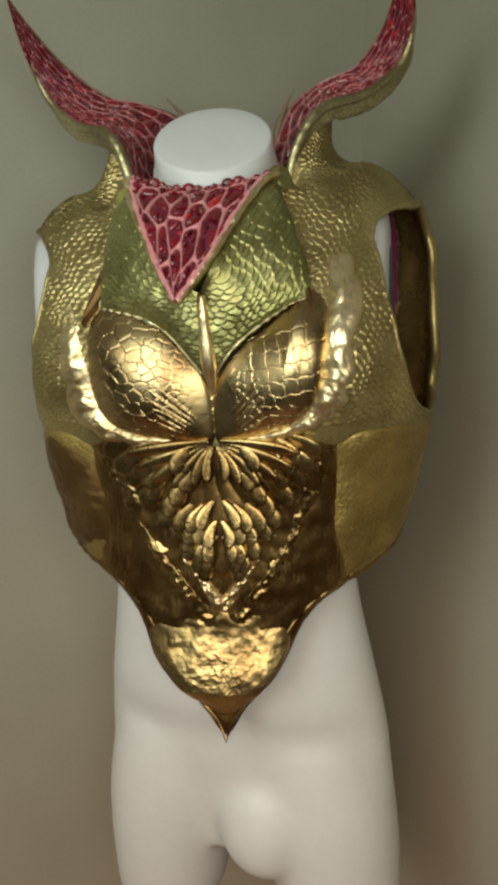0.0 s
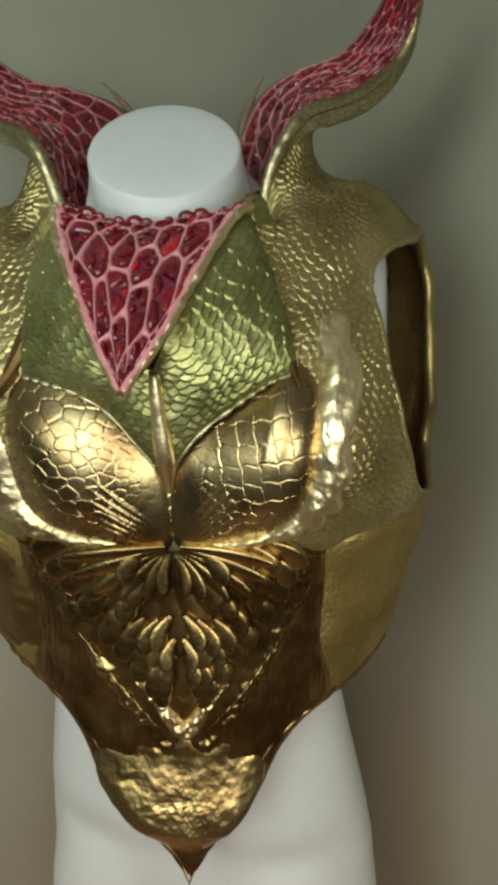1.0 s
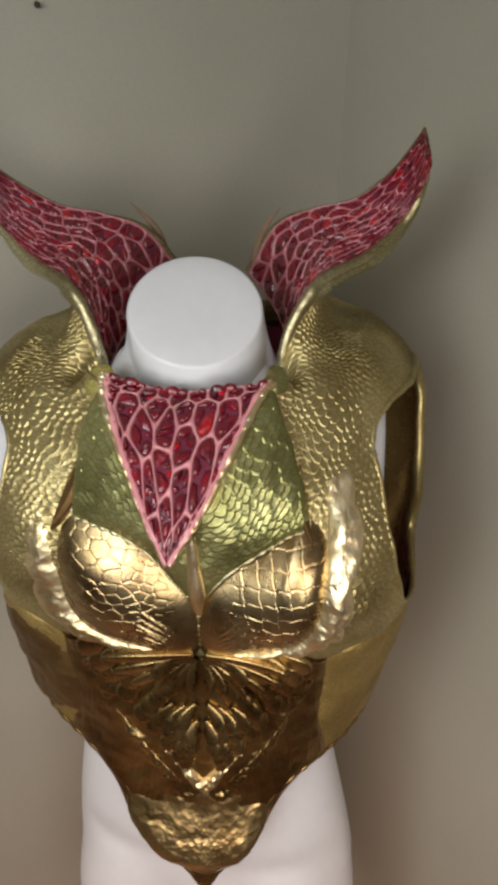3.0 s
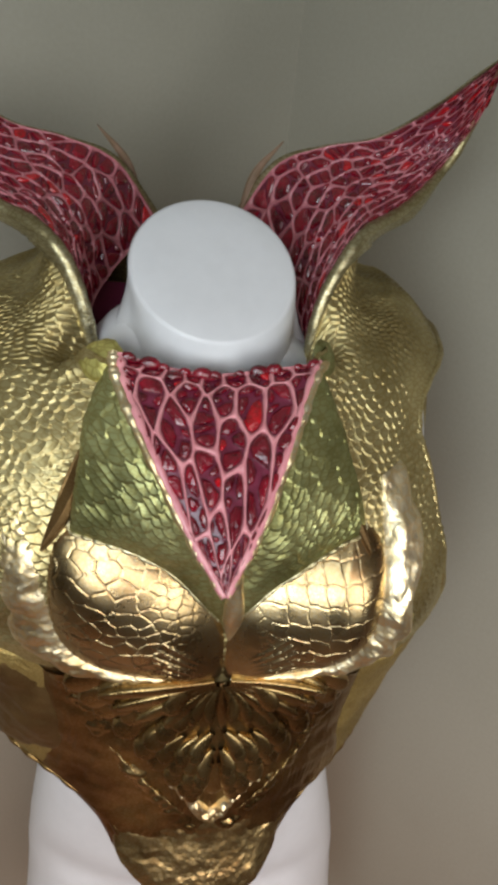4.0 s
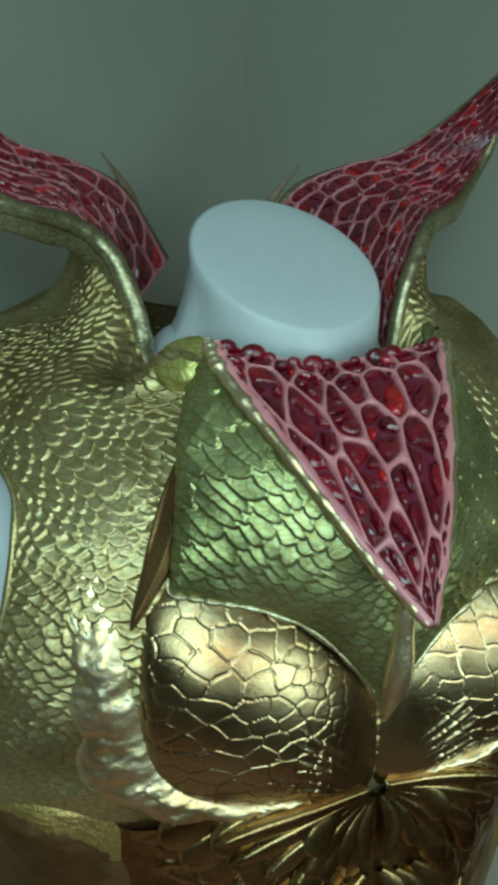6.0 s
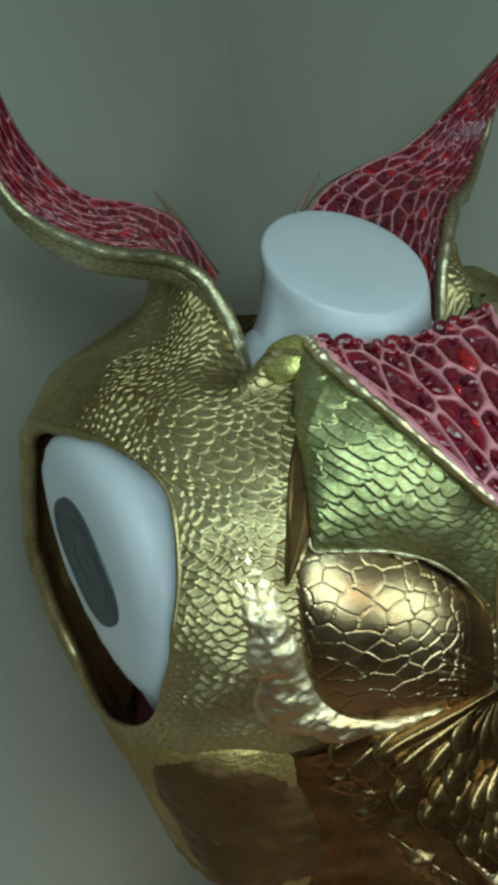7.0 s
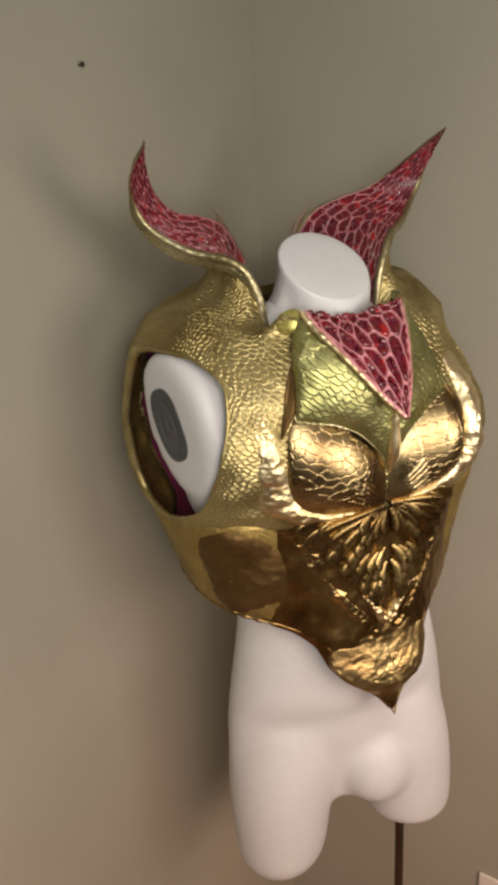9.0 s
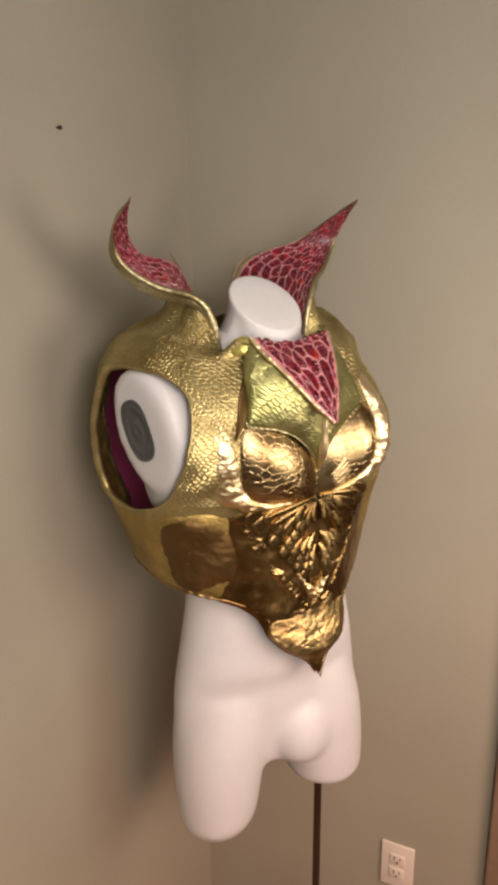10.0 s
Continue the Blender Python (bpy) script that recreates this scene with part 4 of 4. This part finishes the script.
# thin puckered ridges outside the petals
for s in (1, -1):
    for ctrl, wide in (([(0.074, -0.075), (0.050, -0.112), (0.022, -0.146)], 0.0010),):
        q = curve_points(ctrl, 60)
        k = np.arange(60)
        rad = wide * (0.7 + 0.45 * np.sin(k * 0.9 + s) * np.sin(k * 0.37)) * np.sin(np.linspace(0.2, 3.0, 60)) + 0.0002
        v, f = tube(front(q[:, 0], q[:, 1], 0.0032 + 0.0006 * np.sin(k * 0.7)) * np.array((s, 1, 1)), rad, 8)
        finish("ridge", v, f, FOIL, armour)

# rounded yellowish corners of the collar beside the bib
for s in (1, -1):
    bm = bmesh.new()
    bmesh.ops.create_uvsphere(bm, u_segments=32, v_segments=20, radius=1)
    for v in bm.verts:
        v.co *= 1 + 0.10 * noise.noise(v.co * 2.2 + Vector((s, 0, 0)))
    bmesh.ops.transform(bm, matrix=pose(s * 0.071 + 0.004, -0.0175, 0.229, -34, s * 8, s * 42) @ Matrix.Diagonal((0.0140, 0.0075, 0.0150, 1) if s < 0 else (0.0115, 0.0050, 0.0130, 1)), verts=bm.verts)
    part("collar_corner", bm, YELLOWGOLD if s < 0 else GREENGOLD, armour, "rounded yellow-gold corner of the collar" if s < 0 else "rounded greenish gold corner of the collar")

# ---- red collar and bib: pink webs with red cells between them ----
def clip(poly, p, n):
    """The part of a convex polygon on the side of p to which n does not point."""
    out = []
    for a, b in zip(poly, poly[1:] + poly[:1]):
        da, db = (a[0] - p[0]) * n[0] + (a[1] - p[1]) * n[1], (b[0] - p[0]) * n[0] + (b[1] - p[1]) * n[1]
        if da <= 0:
            out.append(a)
        if (da < 0 < db) or (db < 0 < da):
            t = da / (da - db)
            out.append((a[0] + t * (b[0] - a[0]), a[1] + t * (b[1] - a[1])))
    return out


def cells(width, height, gap, tall, seed):
    """Voronoi cells of a rectangle, drawn out along its second axis."""
    rng = random.Random(seed)
    pts = []
    for _ in range(4000):
        q = (rng.uniform(0, width), rng.uniform(0, height))
        if all((q[0] - a) ** 2 + ((q[1] - b) / tall) ** 2 > gap * gap for a, b in pts):
            pts.append(q)
    out = []
    for i, (x, y) in enumerate(pts):
        poly = [(0, 0), (width, 0), (width, height), (0, height)]
        for j, (a, b) in enumerate(pts):
            if i != j and abs(a - x) < 4 * gap and abs(b - y) < 4 * gap * tall:
                poly = clip(poly, ((x + a) / 2, (y + b) / 2), (a - x, (b - y) / tall ** 2))
                if len(poly) < 3:
                    break
        if len(poly) > 2:
            out.append(poly)
    return out


def jewelled(parent, place, polys, web, lift, height, split, strand=WEB):
    """Lays webs and gems on a surface; place(q, h) gives points at height h over flat points q. Cells larger than split hold several gems."""
    rng = random.Random(len(polys))
    verts, faces = [], []

    def gem(o, c):
        n = len(o)
        gv = []
        lean = (o - c) @ np.array((rng.uniform(-1, 1), rng.uniform(-1, 1))) * 28
        for r, h in ((1.0, -0.0006), (0.96, 0.35), (0.80, 0.80), (0.45, 1.05)):
            hh = np.full(n, -0.0006) if h < 0 else height * np.clip(h * top * (1 + r * lean) + np.array([rng.uniform(-0.10, 0.10) for _ in range(n)]), 0.1, 1.7)
            gv.extend(place(c + (o - c) * r, hh))
        finish("gem", gv, grid_faces(4, n, True) + [tuple(range(3 * n, 4 * n))], GEM if rng.random() < 0.94 else GEM_BRIGHT, parent, smooth=False)

    for poly in polys:
        c = np.mean(poly, axis=0)
        o = np.array(poly)
        o = np.concatenate([o[i] + (o[(i + 1) % len(o)] - o[i]) * np.linspace(0, 1, 5, endpoint=False)[:, None] for i in range(len(o))])
        n = len(o)
        inner = o
        for _ in range(3):
            inner = 0.25 * np.roll(inner, 1, 0) + 0.5 * inner + 0.25 * np.roll(inner, -1, 0)
        reach = np.linalg.norm(inner - c, axis=1, keepdims=True)
        uneven = np.array([[0.75 + 0.9 * abs(noise.noise(Vector((q[0] * 160, q[1] * 160, 4.0))))] for q in inner])
        inner = c + (inner - c) * np.clip(1 - web * uneven / np.maximum(reach, 1e-6), 0.15, 1)
        base = len(verts)
        for k, h in ((0.0, lift), (0.45, lift * 0.94), (0.85, lift * 0.5), (1.0, 0.0)):
            verts.extend(place(o + (inner - o) * k, np.full(n, h)))
        faces += [tuple(g) for g in grid_faces(4, n, True, base)]
        size = np.linalg.norm(inner - c, axis=1).mean()
        if size < web * 0.5:
            faces.append(tuple(range(base + 3 * n, base + 4 * n)))
            continue
        pieces = 1 + (size > split) + (size > split * 1.35) + (size > split * 1.6)
        seeds = [c + (inner[rng.randrange(n)] - c) * rng.uniform(0.35, 0.6) for _ in range(pieces)]
        whole = [tuple(q) for q in inner]
        for i, a in enumerate(seeds):
            cut = whole
            for j, b in enumerate(seeds):
                if i != j and len(cut) > 2:
                    d = b - a
                    away = d / (np.linalg.norm(d) + 1e-9)
                    cut = clip(cut, tuple((a + b) / 2 - away * 0.0001), tuple(d))
            if len(cut) < 5:
                continue
            g = np.array(cut)
            for _ in range(1):
                g = 0.25 * np.roll(g, 1, 0) + 0.5 * g + 0.25 * np.roll(g, -1, 0)
            g = g[::2] if len(g) > 12 else g
            top = rng.uniform(0.75, 1.3)
            gem(g, g.mean(axis=0))
    ob = finish("web", verts, faces, strand, parent, "raised pink web")
    bm = bmesh.new()
    bm.from_mesh(ob.data)
    bmesh.ops.remove_doubles(bm, verts=bm.verts, dist=0.00012)
    bm.to_mesh(ob.data)
    bm.free()


BIB_EDGE = [(0.0, -0.138, 0.138), (0.020, -0.117, 0.165), (0.042, -0.080, 0.203), (0.058, -0.045, 0.232), (0.064, -0.030, 0.245)]
BIB_MID = [(0.0, -0.140, 0.138), (0.0, -0.122, 0.165), (0.0, -0.088, 0.196), (0.0, -0.052, 0.217), (0.0, -0.030, 0.226)]


def bib_place(q, h):
    """q: across -1..1, along 0..1 from tip to top, stretched to metres by the caller."""
    u, v = q[:, 0], np.clip(q[:, 1], 0, 1)
    e = curve_points(BIB_EDGE, 101)
    m = curve_points(BIB_MID, 101)
    i = v * 100
    pe = np.stack([np.interp(i, np.arange(101), e[:, k]) for k in range(3)], -1)
    pm = np.stack([np.interp(i, np.arange(101), m[:, k]) for k in range(3)], -1)
    w = (np.abs(u) ** 1.6)[:, None]
    p = pm * (1 - w) + pe * w
    p[:, 0] = pe[:, 0] * u + np.where(u > 0, 0.006, -0.006) * v ** 2 * u - 0.006 * (1 - v)
    p[:, 2] -= np.where(u > 0, 0.014, 0.004) * (v ** 3) * u * u
    nrm = np.array((0, -0.62, 0.55))
    return p + unit(nrm) * np.asarray(h)[:, None]


def build_bib():
    # a leather plate with a rounded edge under the jewels
    n, m = 48, 40
    vs, us = np.linspace(0, 1, m), np.linspace(-1.06, 1.06, n)
    top = np.concatenate([bib_place(np.stack([us, np.full(n, v)], -1), np.full(n, -0.0008)) for v in vs])
    low = np.concatenate([bib_place(np.stack([us, np.full(n, v)], -1), np.full(n, -0.0075)) for v in vs])
    faces = grid_faces(m, n) + [tuple(g[::-1]) for g in grid_faces(m, n, base=len(top))]
    k = len(top)
    rim = [i for i in range(n)] + [j * n + n - 1 for j in range(1, m)] + [(m - 1) * n + i for i in range(n - 2, -1, -1)] + [j * n for j in range(m - 2, 0, -1)]
    faces += [(a, b, b + k, a + k)[::-1] for a, b in zip(rim, rim[1:] + rim[:1])]
    bib = finish("bib", np.concatenate([top, low]), faces, OLIVE, armour, "pointed bib covered with red jewels in a pink web")
    polys = cells(0.13, 0.15, 0.0118, 2.3, 5)

    def place(q, h):
        v = np.clip(q[:, 1] / 0.15, 0, 1)
        wide = np.interp(v, [0, 1], [0.02, 0.065])
        u = (q[:, 0] - 0.065) / np.maximum(wide, 0.004)
        return bib_place(np.stack([np.clip(u, -1, 1), v], -1), h * np.where(np.abs(u) > 1, 0.5, 1))
    keep = []
    for poly in polys:
        # cut each cell to the bib's two slanting sides
        for s in (1, -1):
            a, b = (0.065 + s * 0.02, 0.0), (0.065 + s * 0.065, 0.15)
            d = (b[0] - a[0], b[1] - a[1])
            nn = (s * d[1], -s * d[0])
            poly = clip(poly, a, nn) if len(poly) > 2 else poly
        if len(poly) > 2:
            keep.append(poly)
    jewelled(bib, place, keep, 0.0017, 0.0026, 0.0034, 0.0056)
    finish("backing", bib_place(np.stack([np.tile(us / 1.06, m), np.repeat(vs, n)], -1), np.full(n * m, 0.0)), grid_faces(m, n), BACKING, bib, "purplish pink backing")
    for i in range(11):
        u = -0.92 + 1.84 * i / 10 + 0.03 * math.sin(i * 2.2)
        c = bib_place(np.array([[u, 0.985]]), np.array([0.001]))[0]
        bm = bmesh.new()
        bmesh.ops.create_icosphere(bm, subdivisions=3, radius=1)
        size = 0.0042 + 0.0014 * math.sin(i * 1.9)
        bmesh.ops.transform(bm, matrix=Matrix.Translation(c) @ Matrix.Diagonal((size * 1.2, size * 0.8, size, 1)), verts=bm.verts)
        part("gem", bm, GEM, bib)
    for s in (1, -1):
        e = bib_place(np.stack([np.full(120, s * 0.985), np.linspace(0, 1, 120)], -1), np.full(120, 0.0014))
        v, f = tube(e, 0.0028 + 0.0005 * np.sin(np.arange(120) * 0.37), 10, flat=0.7)
        finish("web_border", v, f, WEB, bib, "pink border of the web")
    for s in (1, -1):
        e = bib_place(np.stack([np.full(140, s * 1.05), np.linspace(0, 1, 140)], -1), np.full(140, 0.0))
        beads = 0.0031 + 0.0003 * np.sin(np.arange(140) * 0.8 + 1.5 * np.sin(np.arange(140) * 0.23)) + 0.0004 * np.sin(np.arange(140) * 0.31)
        v, f = tube(e, beads, 10)
        finish("beaded_edge", v, f, BRIGHT, bib, "beaded pale gold edge")


build_bib()

# scaled panels that rise from the breasts to the edge of the bib and meet in a keel
PANEL_FOOT = {1: [(0.0, 0.060), (0.025, 0.090), (0.053, 0.107), (0.084, 0.121), (0.106, 0.129), (0.096, 0.150), (0.080, 0.176), (0.070, 0.198)],
              -1: [(0.0, 0.061), (0.029, 0.100), (0.055, 0.117), (0.082, 0.125), (0.094, 0.130), (0.086, 0.150), (0.075, 0.176), (0.069, 0.198)]}
for s in (1, -1):
    n, m = 260, 110
    v = np.linspace(0, 1, n)
    foot = curve_points(PANEL_FOOT[s], n)
    low = front(foot[:, 0], foot[:, 1], np.interp(foot[:, 0], [0, 0.02, 0.05, 0.10], [0.004, 0.0085, 0.0085, 0.004]))
    high = bib_place(np.stack([np.full(n, s * 1.0), v], -1), np.full(n, -0.004)) * np.array((s, 1, 1))
    back = np.clip(1 - v / 0.55, 0, 1)[:, None] ** 2
    high = high + back * np.array((0.010 * s, 0.034, 0.004))
    t = np.linspace(0, 1, m)[:, None, None]
    p = low[None] * (1 - t) + high[None] * t
    bulge = 4 * t * (1 - t) * np.interp(v, [0, 0.25, 0.7, 1], [0.0, 0.006, 0.010, 0.003])[None, :, None]
    nrm = unit(np.cross(np.gradient(p, axis=1), np.gradient(p, axis=0)))
    nrm = nrm * np.where((nrm[..., 1:2]) > 0, -1, 1)
    flat = (p[..., 0], p[..., 2] - 0.6 * p[..., 1])
    relief = 0.0017 * scales(flat[0], flat[1], 0.0086, 0.0056) * np.clip(np.minimum(t[..., 0], 1 - t[..., 0]) * 12, 0, 1)
    wrinkle = crumple(38, 0.0016, 4.0 + s)(p[..., 0].ravel(), p[..., 2].ravel()).reshape(m, n)
    p = p + nrm * (bulge + (relief + wrinkle * np.clip(4 * t * (1 - t), 0, 1)[..., 0])[..., None])
    p = p.reshape(-1, 3) * np.array((s, 1, 1))
    rolled = low + np.array((0, -0.0012, 0.0010))
    rolled = rolled[8:int(n * 0.62)] * np.array((s, 1, 1))
    k = np.arange(len(rolled))
    vv, ff = tube(rolled, 0.0008 + 0.0013 * np.abs(np.sin(k * 0.21 + 1.3 * np.sin(k * 0.07))) * np.sin(np.pi * (k + 1) / (len(k) + 1)), 8)
    finish("panel_edge", vv, ff, PALEGOLD, armour, "pale gold turned edge of the panel")
    finish("chest_panel", p, grid_faces(m, n) if s > 0 else [g[::-1] for g in grid_faces(m, n)], GREENGOLD, armour, "greenish gold scaled panel")
a, b = np.array((0.005, -0.103, 0.140)), front(np.array([0.002]), np.array([0.050]), np.array([0.004]))[0]
t = np.linspace(0, 1, 40)[:, None]
v, f = tube(a + (b - a) * t, np.interp(t[:, 0], [0, 0.2, 0.7, 1], [0.0030, 0.0050, 0.0072, 0.0010]) * (1 + 0.06 * np.sin(np.arange(40) * 0.37)), 10)
finish("keel", v, f, BRIGHT, armour, "folded pointed keel under the bib")

WING_LOW = [(0.070, 0.026, 0.200), (0.080, 0.032, 0.255), (0.105, 0.048, 0.295), (0.148, 0.080, 0.312), (0.186, 0.104, 0.344), (0.201, 0.092, 0.388), (0.190, 0.050, 0.426)]
WING_HIGH = [(0.030, 0.190, 0.270), (0.062, 0.175, 0.318), (0.098, 0.158, 0.336), (0.138, 0.146, 0.348), (0.168, 0.116, 0.376), (0.184, 0.078, 0.406), (0.191, 0.049, 0.428)]
WL, WH = curve_points(WING_LOW, 201), curve_points(WING_HIGH, 201)


def wing_place(q, h, s):
    """q: along 0..1 from the neck to the tip, across 0..1 from the lower to the upper edge; h over the inner face."""
    a, b = np.clip(q[:, 0], 0, 1) * 200, np.clip(q[:, 1], 0, 1)[:, None]

    def mid(aa, bb):
        lo = np.stack([np.interp(aa, np.arange(201), WL[:, k]) for k in range(3)], -1)
        hi = np.stack([np.interp(aa, np.arange(201), WH[:, k]) for k in range(3)], -1)
        bulge = np.interp(aa / 200, [0, 0.35, 0.8, 1], [0.030, 0.012, 0.004, 0])[:, None]
        return lo * (1 - bb) + hi * bb + 4 * bb * (1 - bb) * bulge * np.array((0.9, 0, -0.35))
    p = mid(a, b)
    c = np.minimum(a, 178)
    n = unit(np.cross(mid(c + 2, b) - mid(np.maximum(c - 2, 0), b), mid(c, np.minimum(b + 0.03, 1)) - mid(c, np.maximum(b - 0.03, 0)) + 1e-9))
    p = p + n * np.asarray(h)[:, None]
    if s > 0:
        # the wing on this side droops a little more
        p = p + (a[:, None] / 200) ** 2 * np.array((-0.007, -0.012, -0.020))
    return p * np.array((s, 1, 1))


def build_wing(s):
    n, m = 72, 280
    aa, bb = np.meshgrid(np.linspace(0, 1, m), np.linspace(-0.0, 1.0, n), indexing="ij")
    q = np.stack([aa.ravel(), bb.ravel()], -1)
    thin = np.interp(q[:, 0], [0, 0.7, 1], [1, 0.8, 0.0])
    round_edge = np.clip(np.minimum(q[:, 1], 1 - q[:, 1]) / 0.10, 0, 1) ** 0.5
    top = wing_place(q, np.full(len(q), -0.0006), s)
    ledge = 0.011 * np.exp(-((q[:, 1] - 0.12) / 0.22) ** 2) * np.interp(q[:, 0], [0, 0.2, 0.4, 0.65, 0.9, 1], [0, 0.1, 1.0, 0.8, 0.3, 0])
    low = wing_place(q, -0.0012 - 0.0018 * thin - (0.006 * thin + ledge) * round_edge - 0.0013 * scale_relief(q[:, 0] * 52 + 0.3 * np.sin(q[:, 1] * 23), q[:, 1] * 19 + 0.3 * np.sin(q[:, 0] * 31)) * round_edge, s)
    faces = grid_faces(m, n) + [tuple(g[::-1]) for g in grid_faces(m, n, base=len(top))]
    k = len(top)
    rim = [i for i in range(n)] + [j * n + n - 1 for j in range(1, m)] + [(m - 1) * n + i for i in range(n - 2, -1, -1)] + [j * n for j in range(m - 2, 0, -1)]
    faces += [(a, b, b + k, a + k)[::-1] for a, b in zip(rim, rim[1:] + rim[:1])]
    wing = finish("collar_wing", np.concatenate([top, low]), faces if s > 0 else [tuple(g[::-1]) for g in faces], PALEGOLD, armour, "curved horn-like collar wing, scaled gold outside, red jewels inside")
    polys = [[(y, x) for x, y in poly] for poly in cells(0.11, 0.26, 0.0100, 1.9, 11 + s)]

    def place(q, h):
        return wing_place(np.stack([q[:, 0] / 0.26, 0.03 + 0.94 * q[:, 1] / 0.11], -1), h * np.interp(q[:, 0] / 0.26, [0, 0.8, 1], [1, 0.8, 0.2]), s)
    jewelled(wing, place, polys, 0.0011, 0.0015, 0.0018, 0.0062, WEB_DARK)
    finish("backing", wing_place(q * np.array((1, 0.94)) + np.array((0, 0.03)), np.full(len(q), 0.0), s), grid_faces(m, n), BACKING, wing, "purplish pink backing")
    e = wing_place(np.stack([np.linspace(0, 0.985, 200), np.zeros(200)], -1), np.full(200, -0.003), s)
    rad = np.interp(np.linspace(0, 1, 200), [0, 0.3, 0.8, 1], [0.0048, 0.0052, 0.0036, 0.0004]) * (1 + 0.07 * np.sin(np.arange(200) * 0.55) * np.sin(np.arange(200) * 0.23))
    v, f = tube(e, rad, 10)
    finish("wing_piping", v, f, PALEGOLD, wing, "pale gold piping")


for s in (1, -1):
    build_wing(s)


def build_spike(s):
    """A slim curved thorn behind the neck at the collar's back edge."""
    for root, tip, w in (((0.040, 0.186, 0.270), (0.068, 0.170, 0.334), 0.006), ((0.046, 0.188, 0.276), (0.058, 0.182, 0.318), 0.004)):
        p = curve_points([root, tuple(0.5 * (np.array(root) + tip) + np.array((-0.006, 0.004, 0.004))), tip], 24) * np.array((s, 1, 1)) + np.array((0.001, 0, 0) if s > 0 else (-0.010, 0.004, 0.008))
        v, f = tube(p, np.interp(np.linspace(0, 1, 24), [0, 0.4, 1], [w, w * 0.75, 0.0005]), 10, flat=0.35)
        finish("thorn", v, f, THORN, armour, "thin dark gold thorn")


for s in (1, -1):
    build_spike(s)


# ---- how the armour hangs on the mannequin: its sides, waist and collar are not quite even ----
HANG_AT = np.array((-0.28, -0.14, -0.03, 0.08, 0.16, 0.24))
HANG = np.array(((-0.0101, -0.0028, 0.0028, 0.0054, 0.0027, -0.0006), (-0.0049, -0.0013, 0.0034, -0.0041, 0.0099, 0.0035), (-0.0258, -0.0119, -0.0268, -0.039, -0.0054, 0.0294)))
SIDE_AT = np.array((-0.14, -0.08, -0.02, 0.04, 0.10, 0.16, 0.22))
SIDES = {1: ((-0.0061, -0.0038, -0.001, -0.0152, -0.0279, -0.0155, -0.0122), (0.0216, 0.0113, -0.0078, -0.0376, -0.036, -0.0153, 0.0042), (-0.0127, -0.0028, 0.0102, 0.002, 0.005, -0.0005, 0.0041)),
         -1: ((0.0334, 0.0314, 0.0369, 0.0268, 0.017, 0.0076, 0.03), (0.0313, 0.0183, 0.0119, 0.0002, -0.0061, -0.0074, 0.0177), (0.0064, 0.0118, 0.0118, 0.0085, 0.0037, 0.0044, 0.0079))}
LONG_Z = np.linspace(-0.34, 0.46, 401)
LONG_K = np.exp(-0.5 * (np.arange(-24, 25) / 8.0) ** 2)
LONG_K /= LONG_K.sum()


def softly(z, at, values):
    """A smooth curve through values at heights."""
    return np.interp(z, LONG_Z, np.convolve(np.pad(np.interp(LONG_Z, at, values), 24, mode="edge"), LONG_K, "valid"))


def hang(p):
    x, y, z = p[:, 0], p[:, 1], p[:, 2]
    dx, dy, dz = softly(z, HANG_AT, HANG[0]), softly(z, HANG_AT, HANG[1]) + softly(z, HANG_AT, HANG[2]) * x, 0 * z
    for s, (wide, deep, high) in SIDES.items():
        k = np.clip((s * x - 0.025) / 0.145, 0, 1)
        k = k * k * (3 - 2 * k) * np.interp(z, [0.22, 0.28], [1, 0])
        dx, dy, dz = dx + s * k * softly(z, SIDE_AT, wide), dy + k * softly(z, SIDE_AT, deep), dz + k * softly(z, SIDE_AT, high)
    low = np.interp(z, [-0.29, -0.25, -0.20, -0.13], [0, 1, 1, 0])
    dx = dx - 0.012 * low * np.clip(-x / 0.06, 0, 1)
    return np.stack([x + dx, y + dy, z + dz], -1)


for ob in armour.children_recursive:
    co = np.empty(len(ob.data.vertices) * 3)
    ob.data.vertices.foreach_get("co", co)
    ob.data.vertices.foreach_set("co", hang(co.reshape(-1, 3)).ravel())
    ob.data.update()
